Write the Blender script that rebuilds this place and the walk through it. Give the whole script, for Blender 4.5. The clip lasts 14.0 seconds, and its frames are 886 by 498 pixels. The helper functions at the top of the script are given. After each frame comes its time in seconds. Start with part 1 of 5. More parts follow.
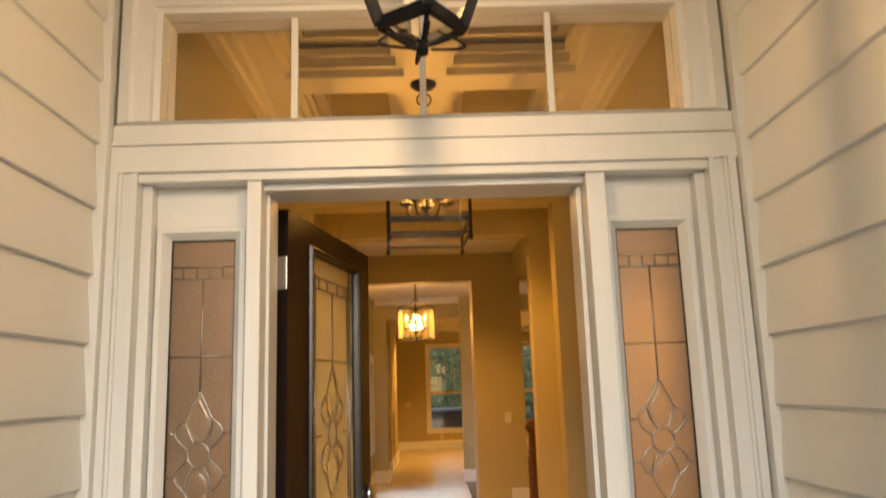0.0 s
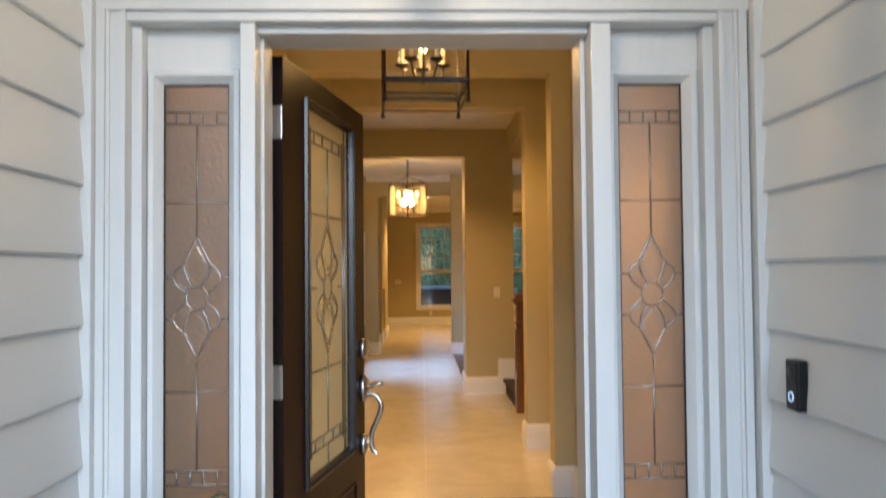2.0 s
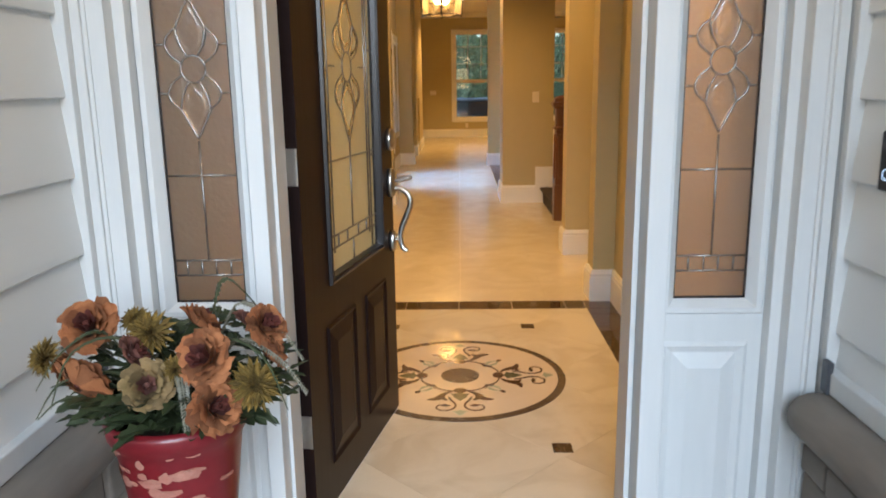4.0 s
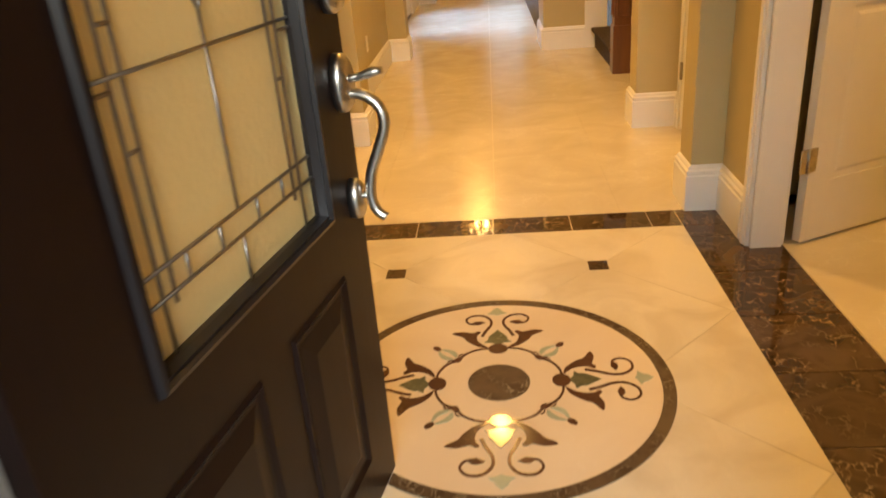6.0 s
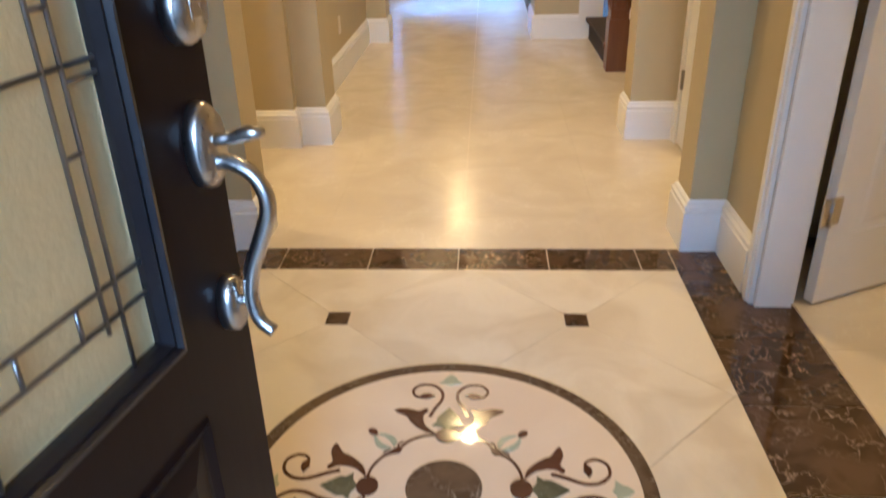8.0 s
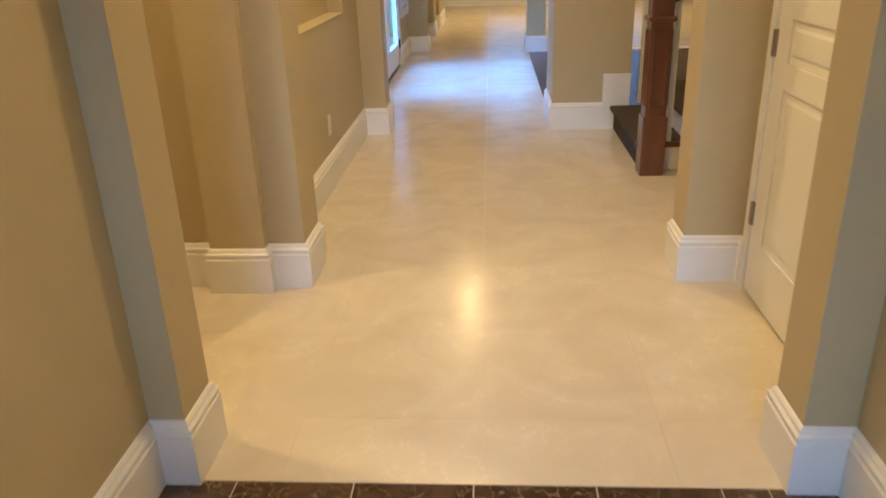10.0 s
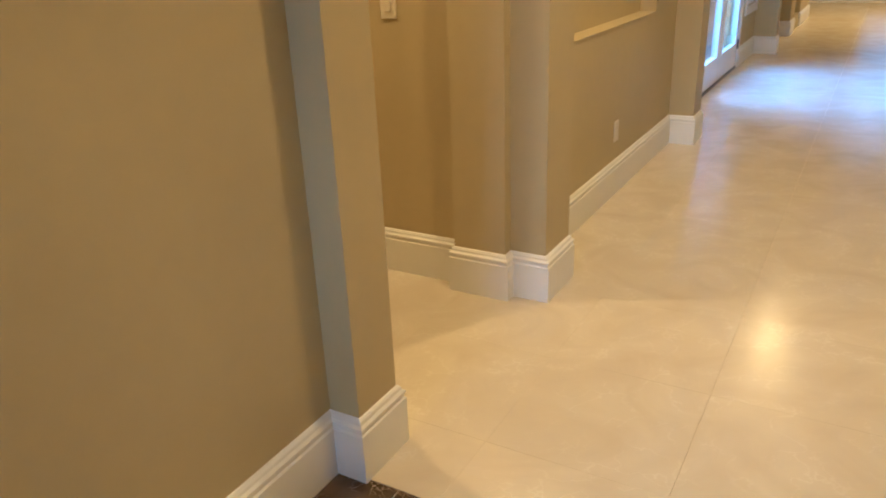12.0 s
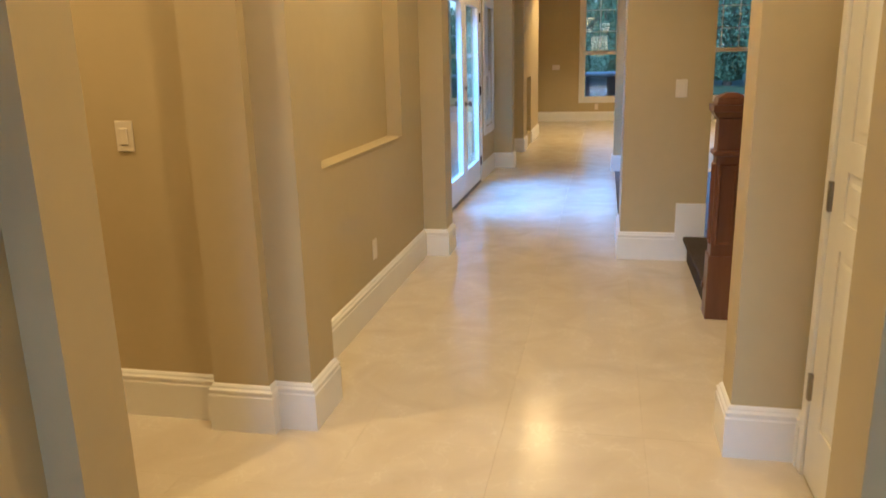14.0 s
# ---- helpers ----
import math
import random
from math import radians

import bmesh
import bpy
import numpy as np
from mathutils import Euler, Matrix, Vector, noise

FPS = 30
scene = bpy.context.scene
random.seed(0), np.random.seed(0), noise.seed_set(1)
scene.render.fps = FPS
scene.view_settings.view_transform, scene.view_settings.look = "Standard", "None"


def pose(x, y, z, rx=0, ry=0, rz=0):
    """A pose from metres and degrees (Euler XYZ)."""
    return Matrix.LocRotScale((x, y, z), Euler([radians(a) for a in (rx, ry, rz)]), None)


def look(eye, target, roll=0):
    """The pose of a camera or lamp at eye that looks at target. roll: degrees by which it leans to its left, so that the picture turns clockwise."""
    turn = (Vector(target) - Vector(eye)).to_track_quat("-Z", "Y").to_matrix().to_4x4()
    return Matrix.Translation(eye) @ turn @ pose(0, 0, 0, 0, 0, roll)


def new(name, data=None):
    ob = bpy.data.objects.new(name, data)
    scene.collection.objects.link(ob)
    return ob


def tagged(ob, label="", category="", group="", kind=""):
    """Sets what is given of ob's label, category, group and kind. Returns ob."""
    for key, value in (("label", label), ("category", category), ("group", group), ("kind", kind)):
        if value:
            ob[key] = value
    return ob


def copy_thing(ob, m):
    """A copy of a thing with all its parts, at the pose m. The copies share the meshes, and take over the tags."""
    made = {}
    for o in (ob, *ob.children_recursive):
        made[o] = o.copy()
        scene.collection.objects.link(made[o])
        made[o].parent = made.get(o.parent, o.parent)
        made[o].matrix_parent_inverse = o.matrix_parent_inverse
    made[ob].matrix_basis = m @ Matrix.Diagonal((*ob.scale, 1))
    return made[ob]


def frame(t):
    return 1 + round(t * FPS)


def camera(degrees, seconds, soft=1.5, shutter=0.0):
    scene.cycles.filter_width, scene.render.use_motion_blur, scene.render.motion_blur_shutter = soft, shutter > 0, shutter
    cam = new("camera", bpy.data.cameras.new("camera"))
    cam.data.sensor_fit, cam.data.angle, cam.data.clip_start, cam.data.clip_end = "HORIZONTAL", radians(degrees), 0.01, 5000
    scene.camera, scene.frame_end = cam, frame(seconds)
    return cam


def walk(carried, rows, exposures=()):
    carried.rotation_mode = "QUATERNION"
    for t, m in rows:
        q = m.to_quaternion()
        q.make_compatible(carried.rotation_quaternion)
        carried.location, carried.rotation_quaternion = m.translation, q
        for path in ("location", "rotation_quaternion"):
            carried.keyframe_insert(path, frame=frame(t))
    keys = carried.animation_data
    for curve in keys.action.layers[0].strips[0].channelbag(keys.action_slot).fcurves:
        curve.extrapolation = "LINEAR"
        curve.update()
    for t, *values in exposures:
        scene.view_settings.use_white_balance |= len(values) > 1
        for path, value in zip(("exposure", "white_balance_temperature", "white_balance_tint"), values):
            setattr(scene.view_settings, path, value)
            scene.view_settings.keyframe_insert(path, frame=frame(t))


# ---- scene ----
cam = camera(61.3, 14.0, soft=1.7, shutter=0.4)
PATH = [
    (0, (1.708, 0.023, 1.548), (1.744, 1.989, 1.915), -1.8),
    (0.5, (1.697, -0.007, 1.568), (1.758, 1.91, 2.133), -0.9),
    (1, (1.697, -0.029, 1.577), (1.751, 1.858, 2.236), -0.2),
    (1.5, (1.699, 0.001, 1.534), (1.750, 1.958, 1.942), -0.2),
    (2, (1.689, 0.041, 1.459), (1.744, 2.039, 1.516), -0.5),
    (2.5, (1.692, 0.057, 1.418), (1.736, 2.053, 1.285), -0.8),
    (3, (1.696, 0.082, 1.395), (1.719, 2.067, 1.154), -1.1),
    (3.5, (1.707, 0.147, 1.368), (1.706, 2.121, 1.046), -1.0),
    (3.7, (1.707, 0.188, 1.355), (1.684, 2.156, 0.998), -0.7),
    (5.8, (1.716, 1.646, 1.253), (1.537, 3.458, 0.426), -4.3),
    (6, (1.723, 1.801, 1.25), (1.567, 3.616, 0.425), -4.7),
    (6.5, (1.785, 2.072, 1.22), (1.654, 3.85, 0.313), -3.3),
    (7, (1.815, 2.165, 1.182), (1.680, 3.88, 0.162), -2.9),
    (7.5, (1.822, 2.2, 1.198), (1.694, 3.901, 0.154), -2.5),
    (8, (1.794, 2.306, 1.266), (1.679, 4.092, 0.374), -1.5),
    (8.2, (1.758, 2.364, 1.287), (1.660, 4.175, 0.443), -1.4),
    (10.3, (1.748, 3.353, 1.394), (1.593, 5.209, 0.666), -2.2),
    (10.5, (1.783, 3.427, 1.41), (1.580, 5.297, 0.73), -1.8),
    (11, (1.978, 3.506, 1.398), (1.475, 5.32, 0.723), -0.0),
    (11.5, (2.036, 3.516, 1.391), (1.326, 5.229, 0.642), -0.2),
    (12, (2.002, 3.489, 1.401), (1.069, 5.084, 0.636), -2.3),
    (12.5, (2.014, 3.497, 1.397), (1.049, 5.073, 0.631), -4.6),
    (13, (2.077, 3.528, 1.391), (1.419, 5.266, 0.653), -2.6),
    (13.5, (2.089, 3.508, 1.427), (1.662, 5.363, 0.811), -1.4),
    (14, (2.058, 3.534, 1.441), (1.648, 5.427, 0.942), -1.4),
]
EXPOSURES = [(0.0, -0.10, 8200, 18), (0.5, -0.12, 6700, 15), (1.0, -0.10, 5900, 13), (2.0, -0.03, 5400, 12), (3.0, 0.02, 5600, 12), (3.7, 0.02, 5600, 12), (6.0, 0.27, 6700, 10), (6.5, 0.22, 5100, 10), (7.0, 0.26, 4500, 10), (7.5, 0.31, 4200, 10), (8.2, 0.27, 4100, 10), (10.5, 0.17, 4150, 7), (14.0, 0.18, 4150, 7)]
walk(cam, [(t, look(eye, target, roll)) for t, eye, target, roll in PATH], EXPOSURES)

# ---- world and large lights ----
world = bpy.data.worlds.new("world")
scene.world = world
world.use_nodes = True
wn = world.node_tree.nodes
sky = wn.new("ShaderNodeTexSky")
sky.sky_type, sky.sun_disc = "NISHITA", False
sky.sun_elevation, sky.sun_rotation = radians(24), radians(171)
wn["Background"].inputs["Strength"].default_value = 0.15
world.node_tree.links.new(sky.outputs[0], wn["Background"].inputs["Color"])


def lamp(name, kind, place, watts, color, **more):
    data = bpy.data.lights.new(name, kind)
    data.energy, data.color = watts, color
    ob = new(name, data)
    ob.location = place
    if "size" in more:
        data.size = more["size"]
    if "radius" in more:
        data.shadow_soft_size = more["radius"]
    if "angle" in more:
        data.angle = more["angle"]
    if "spot" in more:
        data.spot_size, data.spot_blend = more["spot"], 0.6
    if "turn" in more:
        ob.rotation_euler = more["turn"]
    return ob


lamp("sun", "SUN", (0, -20, 20), 4.0, (0.80, 0.93, 1.0), angle=radians(40), turn=(radians(66), 0, radians(4)))
WARM = (1.0, 0.515, 0.118)
# porch lantern bulb, foyer lantern candles, hall pendant candles
lamp("porch_bulb_light", "POINT", (1.683, 1.401, 2.412), 13, (1.0, 0.68, 0.34), radius=0.016)
lamp("foyer_candle_light", "POINT", (1.70, 3.60, 2.52), 13, WARM, radius=0.02)
PX = 1.485
lamp("pendant_candle_light", "POINT", (PX, 10.7, 2.43), 60, WARM, radius=0.05)
# seen: (1.80, 17.1); inferred: (-0.4, 5.45); the rest are added, unseen fill lamps
DOWNLIGHTS_AND_FILLS = [(1.75, 5.5, 3.137), (1.65, 7.4, 3.137), (1.80, 17.1, 3.137), (4.2, 12.0, 3.137), (4.6, 17.0, 3.137), (-0.4, 5.45, 3.137), (3.7, 3.9, 3.137)]
POWER = {(1.75, 5.5): 122, (1.65, 7.4): 160, (-0.4, 5.45): 135}
for place in DOWNLIGHTS_AND_FILLS:
    lamp("downlight_and_fill_glow", "SPOT", (place[0], place[1], place[2] - 0.03), 320 if place[1] > 16 else POWER.get(place[:2], 135), WARM, radius=0.06, spot=radians(130))


# daylight in the opening of the french doors
day = lamp("french_door_daylight", "AREA", (0.02, 11.19, 1.25), 62, (0.31, 0.58, 1.0), turn=(0, radians(-55), 0))
day.data.shape, day.data.size, day.data.size_y, day.data.spread = "RECTANGLE", 1.5, 1.96, radians(110)


# ---- materials ----
def material(name, color, rough=0.5, metal=0.0, **more):
    m = bpy.data.materials.new(name)
    m.use_nodes = True
    n, l = m.node_tree.nodes, m.node_tree.links
    p = n["Principled BSDF"]
    p.inputs["Base Color"].default_value = (*color, 1)
    p.inputs["Roughness"].default_value, p.inputs["Metallic"].default_value = rough, metal
    co = n.new("ShaderNodeTexCoord")
    if "spread" in more:   # soft mottling between two tones, with a finer grain over it
        c2, scale = more["spread"]
        big, small = n.new("ShaderNodeTexNoise"), n.new("ShaderNodeTexNoise")
        big.inputs["Scale"].default_value, big.inputs["Detail"].default_value = scale, 6
        small.inputs["Scale"].default_value, small.inputs["Detail"].default_value = scale * 9, 4
        if "stretch" in more:
            mp = n.new("ShaderNodeMapping")
            mp.inputs["Scale"].default_value = more["stretch"]
            l.new(co.outputs["Object"], mp.inputs["Vector"])
            source = mp.outputs[0]
        else:
            source = co.outputs["Object"]
        l.new(source, big.inputs["Vector"]), l.new(source, small.inputs["Vector"])
        mixf = n.new("ShaderNodeMath")
        mixf.operation = "MULTIPLY_ADD"
        mixf.inputs[1].default_value = 0.35
        l.new(small.outputs["Fac"], mixf.inputs[0]), l.new(big.outputs["Fac"], mixf.inputs[2])
        ramp = n.new("ShaderNodeValToRGB")
        ramp.color_ramp.elements[0].position, ramp.color_ramp.elements[1].position = more.get("stops", (0.45, 0.95))
        ramp.color_ramp.elements[0].color, ramp.color_ramp.elements[1].color = (*color, 1), (*c2, 1)
        l.new(mixf.outputs[0], ramp.inputs["Fac"])
        l.new(ramp.outputs["Color"], p.inputs["Base Color"])
        if "rough2" in more:
            rr = n.new("ShaderNodeMapRange")
            rr.inputs["To Min"].default_value, rr.inputs["To Max"].default_value = rough, more["rough2"]
            l.new(small.outputs["Fac"], rr.inputs["Value"]), l.new(rr.outputs[0], p.inputs["Roughness"])
    if "bump" in more:
        scale, strength = more["bump"]
        tex, b = n.new("ShaderNodeTexNoise"), n.new("ShaderNodeBump")
        tex.inputs["Scale"].default_value, tex.inputs["Detail"].default_value = scale, 3
        b.inputs["Strength"].default_value, b.inputs["Distance"].default_value = strength, 0.002
        if "stretch" in more:
            mp2 = n.new("ShaderNodeMapping")
            mp2.inputs["Scale"].default_value = more["stretch"]
            l.new(co.outputs["Object"], mp2.inputs["Vector"]), l.new(mp2.outputs[0], tex.inputs["Vector"])
        else:
            l.new(co.outputs["Object"], tex.inputs["Vector"])
        l.new(tex.outputs["Fac"], b.inputs["Height"]), l.new(b.outputs[0], p.inputs["Normal"])
    if "sheen" in more:
        p.inputs["Specular IOR Level"].default_value = more["sheen"]
    if "coat" in more:
        p.inputs["Coat Weight"].default_value, p.inputs["Coat Roughness"].default_value = more["coat"]
    if "glow" in more:
        p.inputs["Emission Color"].default_value, p.inputs["Emission Strength"].default_value = (*more["glow"][0], 1), more["glow"][1]
    return m


def stone(name, base, cloud, vein, rough, vein_width=0.02, scale=2.5, vary=0.0, jump=1.0, swirl=0.8, stops=(0.35, 0.68), veined=(0.44, 0.62)):
    """Polished stone: clouds, thin veins, and a slight change of tone from piece to piece."""
    m = bpy.data.materials.new(name)
    m.use_nodes = True
    n, l = m.node_tree.nodes, m.node_tree.links
    p = n["Principled BSDF"]
    geo, info = n.new("ShaderNodeNewGeometry"), n.new("ShaderNodeObjectInfo")
    shift = n.new("ShaderNodeVectorMath")
    shift.operation = "MULTIPLY_ADD"
    rnd = n.new("ShaderNodeCombineXYZ")
    l.new(info.outputs["Random"], rnd.inputs[0]), l.new(info.outputs["Random"], rnd.inputs[1])
    shift.inputs[1].default_value = (9 * jump, 17 * jump, 3 * jump)
    l.new(rnd.outputs[0], shift.inputs[0]), l.new(geo.outputs["Position"], shift.inputs[2])
    cl, warp, ve = n.new("ShaderNodeTexNoise"), n.new("ShaderNodeTexNoise"), n.new("ShaderNodeTexVoronoi")
    cl.inputs["Scale"].default_value, cl.inputs["Detail"].default_value, cl.inputs["Distortion"].default_value = scale, 7, swirl
    warp.inputs["Scale"].default_value, warp.inputs["Detail"].default_value = scale * 2.5, 4
    ve.feature = "DISTANCE_TO_EDGE"
    ve.inputs["Scale"].default_value = scale * 2.2
    l.new(shift.outputs[0], cl.inputs["Vector"]), l.new(shift.outputs[0], warp.inputs["Vector"])
    bend = n.new("ShaderNodeVectorMath")
    bend.operation = "MULTIPLY_ADD"
    bend.inputs[1].default_value = (0.9 / scale, 0.9 / scale, 0.9 / scale)
    l.new(warp.outputs["Color"], bend.inputs[0]), l.new(shift.outputs[0], bend.inputs[2])
    l.new(bend.outputs[0], ve.inputs["Vector"])
    r1 = n.new("ShaderNodeValToRGB")
    r1.color_ramp.elements[0].position, r1.color_ramp.elements[1].position = stops
    r1.color_ramp.elements[0].color, r1.color_ramp.elements[1].color = (*cloud, 1), (*base, 1)
    l.new(cl.outputs["Fac"], r1.inputs["Fac"])
    r2 = n.new("ShaderNodeMapRange")
    r2.inputs["From Max"].default_value, r2.inputs["To Min"].default_value, r2.inputs["To Max"].default_value = vein_width or 1.0, 0.85 if vein_width else 0.0, 0.0
    l.new(ve.outputs["Distance"], r2.inputs["Value"])
    patchy = n.new("ShaderNodeMath")
    patchy.operation = "MULTIPLY"
    breaks = n.new("ShaderNodeMapRange")
    breaks.inputs["From Min"].default_value, breaks.inputs["From Max"].default_value = veined
    l.new(cl.outputs["Fac"], breaks.inputs["Value"])
    l.new(r2.outputs[0], patchy.inputs[0]), l.new(breaks.outputs[0], patchy.inputs[1])
    mix = n.new("ShaderNodeMix")
    mix.data_type = "RGBA"
    mix.inputs[7].default_value = (*vein, 1)
    l.new(patchy.outputs[0], mix.inputs[0]), l.new(r1.outputs["Color"], mix.inputs[6])
    hsv = n.new("ShaderNodeHueSaturation")
    val = n.new("ShaderNodeMapRange")
    val.inputs["To Min"].default_value, val.inputs["To Max"].default_value = 1 - vary, 1 + vary
    l.new(info.outputs["Random"], val.inputs["Value"]), l.new(val.outputs[0], hsv.inputs["Value"])
    l.new(mix.outputs[2], hsv.inputs["Color"]), l.new(hsv.outputs[0], p.inputs["Base Color"])
    rg = n.new("ShaderNodeMapRange")
    rg.inputs["To Min"].default_value, rg.inputs["To Max"].default_value = rough * 0.75, rough * 1.3
    l.new(warp.outputs["Fac"], rg.inputs["Value"]), l.new(rg.outputs[0], p.inputs["Roughness"])
    return m


def petal_cloth(name, dark, light):
    """Dyed silk: each petal has its own tone, mottled, with a fine weave."""
    m = material(name, dark, 0.85, spread=(light, 26.0), bump=(110, 0.4))
    n, l = m.node_tree.nodes, m.node_tree.links
    geo, hsv, val = n.new("ShaderNodeNewGeometry"), n.new("ShaderNodeHueSaturation"), n.new("ShaderNodeMapRange")
    val.inputs["To Min"].default_value, val.inputs["To Max"].default_value = 0.6, 1.4
    l.new(geo.outputs["Random Per Island"], val.inputs["Value"]), l.new(val.outputs[0], hsv.inputs["Value"])
    l.new(n["Color Ramp"].outputs["Color"], hsv.inputs["Color"]), l.new(hsv.outputs[0], n["Principled BSDF"].inputs["Base Color"])
    return m


def glass(name, color=(1, 1, 1), rough=0.0, ripple=0.0, scale=60, through_part=1.0):
    m = bpy.data.materials.new(name)
    m.use_nodes = True
    n, l = m.node_tree.nodes, m.node_tree.links
    p = n["Principled BSDF"]
    p.inputs["Base Color"].default_value = (*color, 1)
    p.inputs["Transmission Weight"].default_value, p.inputs["Roughness"].default_value, p.inputs["IOR"].default_value = through_part, rough, 1.45
    if ripple:
        tex, b, co = n.new("ShaderNodeTexNoise"), n.new("ShaderNodeBump"), n.new("ShaderNodeTexCoord")
        tex.inputs["Scale"].default_value, tex.inputs["Detail"].default_value = scale, 2
        b.inputs["Strength"].default_value, b.inputs["Distance"].default_value = ripple, 0.003
        l.new(co.outputs["Object"], tex.inputs["Vector"]), l.new(tex.outputs["Fac"], b.inputs["Height"]), l.new(b.outputs[0], p.inputs["Normal"])
    return m


PAINT = material("tan_wall_paint", (0.460, 0.386, 0.198), 0.6, spread=((0.500, 0.422, 0.220), 1.6), bump=(240, 0.12))
CEIL = material("ceiling_paint", (0.72, 0.68, 0.58), 0.75, spread=((0.76, 0.72, 0.62), 2.0), bump=(180, 0.15))
TRIM = material("white_trim_paint", (0.78, 0.77, 0.74), 0.38, spread=((0.82, 0.81, 0.78), 3.0), bump=(60, 0.05))
OUTTRIM = material("weathered_white_trim", (0.64, 0.655, 0.65), 0.42, spread=((0.73, 0.735, 0.725), 5.0), bump=(40, 0.12), stretch=(1, 1, 0.15))
SIDING = material("painted_lap_siding", (0.75, 0.76, 0.75), 0.5, spread=((0.80, 0.805, 0.79), 2.5), bump=(35, 0.22), stretch=(1, 0.08, 1))
STUCCO = material("porch_wall_paint", (0.64, 0.65, 0.64), 0.6, spread=((0.69, 0.695, 0.68), 2.0), bump=(90, 0.2))
ESPRESSO = material("espresso_stained_door", (0.0100, 0.0050, 0.0046), 0.36, spread=((0.015, 0.008, 0.007), 6.0), stretch=(1, 1, 0.12), bump=(30, 0.18), sheen=0.17)
GASKET = material("dark_glazing_bead", (0.010, 0.008, 0.010), 0.3, spread=((0.016, 0.013, 0.014), 8.0))
NICKEL = material("satin_nickel", (0.55, 0.53, 0.50), 0.24, 1.0, spread=((0.62, 0.60, 0.57), 25.0), rough2=0.34)
BRASSY = material("aged_steel", (0.26, 0.23, 0.19), 0.32, 1.0, spread=((0.33, 0.29, 0.24), 25.0))
CAME = material("zinc_came", (0.30, 0.29, 0.28), 0.35, 1.0, spread=((0.40, 0.38, 0.36), 30.0))
IRON = material("dark_bronze_iron", (0.020, 0.018, 0.016), 0.45, 0.6, spread=((0.034, 0.030, 0.027), 12.0), bump=(70, 0.2))
LANTERN = material("black_lantern_paint", (0.005, 0.005, 0.0055), 0.55, spread=((0.009, 0.009, 0.010), 12.0), bump=(40, 0.06), sheen=0.2)
BLACK = material("black_plastic", (0.007, 0.007, 0.008), 0.35, spread=((0.011, 0.011, 0.012), 20.0), sheen=0.3)
REDPOT = material("glazed_red_pot", (0.150, 0.008, 0.013), 0.34, spread=((0.21, 0.014, 0.018), 7.0), coat=(0.3, 0.2))
GREYWOOD = material("weathered_grey_wood", (0.16, 0.135, 0.11), 0.75, spread=((0.27, 0.235, 0.20), 4.0), stretch=(1, 0.2, 1), bump=(40, 0.5))
LEADEN = material("dull_grey_flashing", (0.10, 0.105, 0.12), 0.5, 0.7, spread=((0.16, 0.165, 0.18), 18.0), bump=(50, 0.3))
CHERRY = material("cherry_stained_oak", (0.095, 0.034, 0.014), 0.32, spread=((0.18, 0.072, 0.028), 7.0), stretch=(1, 1, 0.1), bump=(40, 0.15), coat=(0.3, 0.2))
CARPET = material("dark_brown_carpet", (0.045, 0.032, 0.024), 0.95, spread=((0.065, 0.047, 0.036), 40.0), bump=(300, 0.7))
DARKWOOD = material("dark_wood_floor", (0.035, 0.018, 0.012), 0.25, spread=((0.055, 0.030, 0.019), 5.0), stretch=(1, 0.1, 1))
CREAM = stone("cream_marble", (0.680, 0.620, 0.495), (0.585, 0.515, 0.390), (0.725, 0.675, 0.56), 0.21, 0.03, 3.0, 0.012, 0.0, 1.0, (0.28, 0.70))
CREAM_LIGHT = stone("light_cream_marble", (0.70, 0.64, 0.51), (0.60, 0.53, 0.395), (0.73, 0.67, 0.53), 0.035, 0.02, 4.0, 0.02, 1.0, 0.9, (0.34, 0.58))
MEDCREAM = stone("medallion_cream", (0.71, 0.61, 0.46), (0.66, 0.55, 0.40), (0.72, 0.63, 0.49), 0.024, 0.01, 3.0, 0.02)
EMPERADOR = stone("dark_emperador_marble", (0.042, 0.024, 0.012), (0.090, 0.056, 0.031), (0.44, 0.33, 0.21), 0.04, 0.030, 6.5, 0.16, 1.0, 1.2, (0.36, 0.60), (0.40, 0.62))
BROWNINLAY = stone("brown_inlay", (0.064, 0.027, 0.014), (0.095, 0.044, 0.024), (0.2, 0.12, 0.08), 0.12, 0.02, 9.0, 0.15)
RINGSTONE = stone("ring_inlay", (0.072, 0.047, 0.028), (0.125, 0.088, 0.052), (0.42, 0.37, 0.27), 0.03, 0.04, 11.0, 0.1)
GREENINLAY = stone("green_inlay", (0.090, 0.088, 0.048), (0.14, 0.14, 0.08), (0.3, 0.3, 0.2), 0.12, 0.02, 9.0, 0.2)
PALEGREEN = stone("pale_green_inlay", (0.33, 0.37, 0.27), (0.40, 0.43, 0.32), (0.5, 0.5, 0.4), 0.12, 0.02, 9.0, 0.1)
GROUT = material("beige_grout", (0.58, 0.50, 0.37), 0.7, spread=((0.62, 0.54, 0.40), 12.0))
CLEAR = glass("clear_glass")
OBSCURE = glass("obscure_glass", (0.86, 0.74, 0.64), 0.30, 0.5, 70, 0.97)
SEEDED = glass("seeded_lantern_glass", (1.0, 0.94, 0.80), 0.20, 0.4, 50, 0.95)
# warm lamplight behind the door glass is put into its amber, partly diffuse colour
LAMPLIT_GLASS = glass("textured_door_glass", (1.0, 0.87, 0.52), 0.40, 0.5, 80, 0.72)
BEVELGLASS = glass("bevelled_glass", (1, 1, 1), 0.02)
BULB = material("lit_bulb", (1, 0.8, 0.5), 0.4, glow=((1.0, 0.60, 0.24), 16))
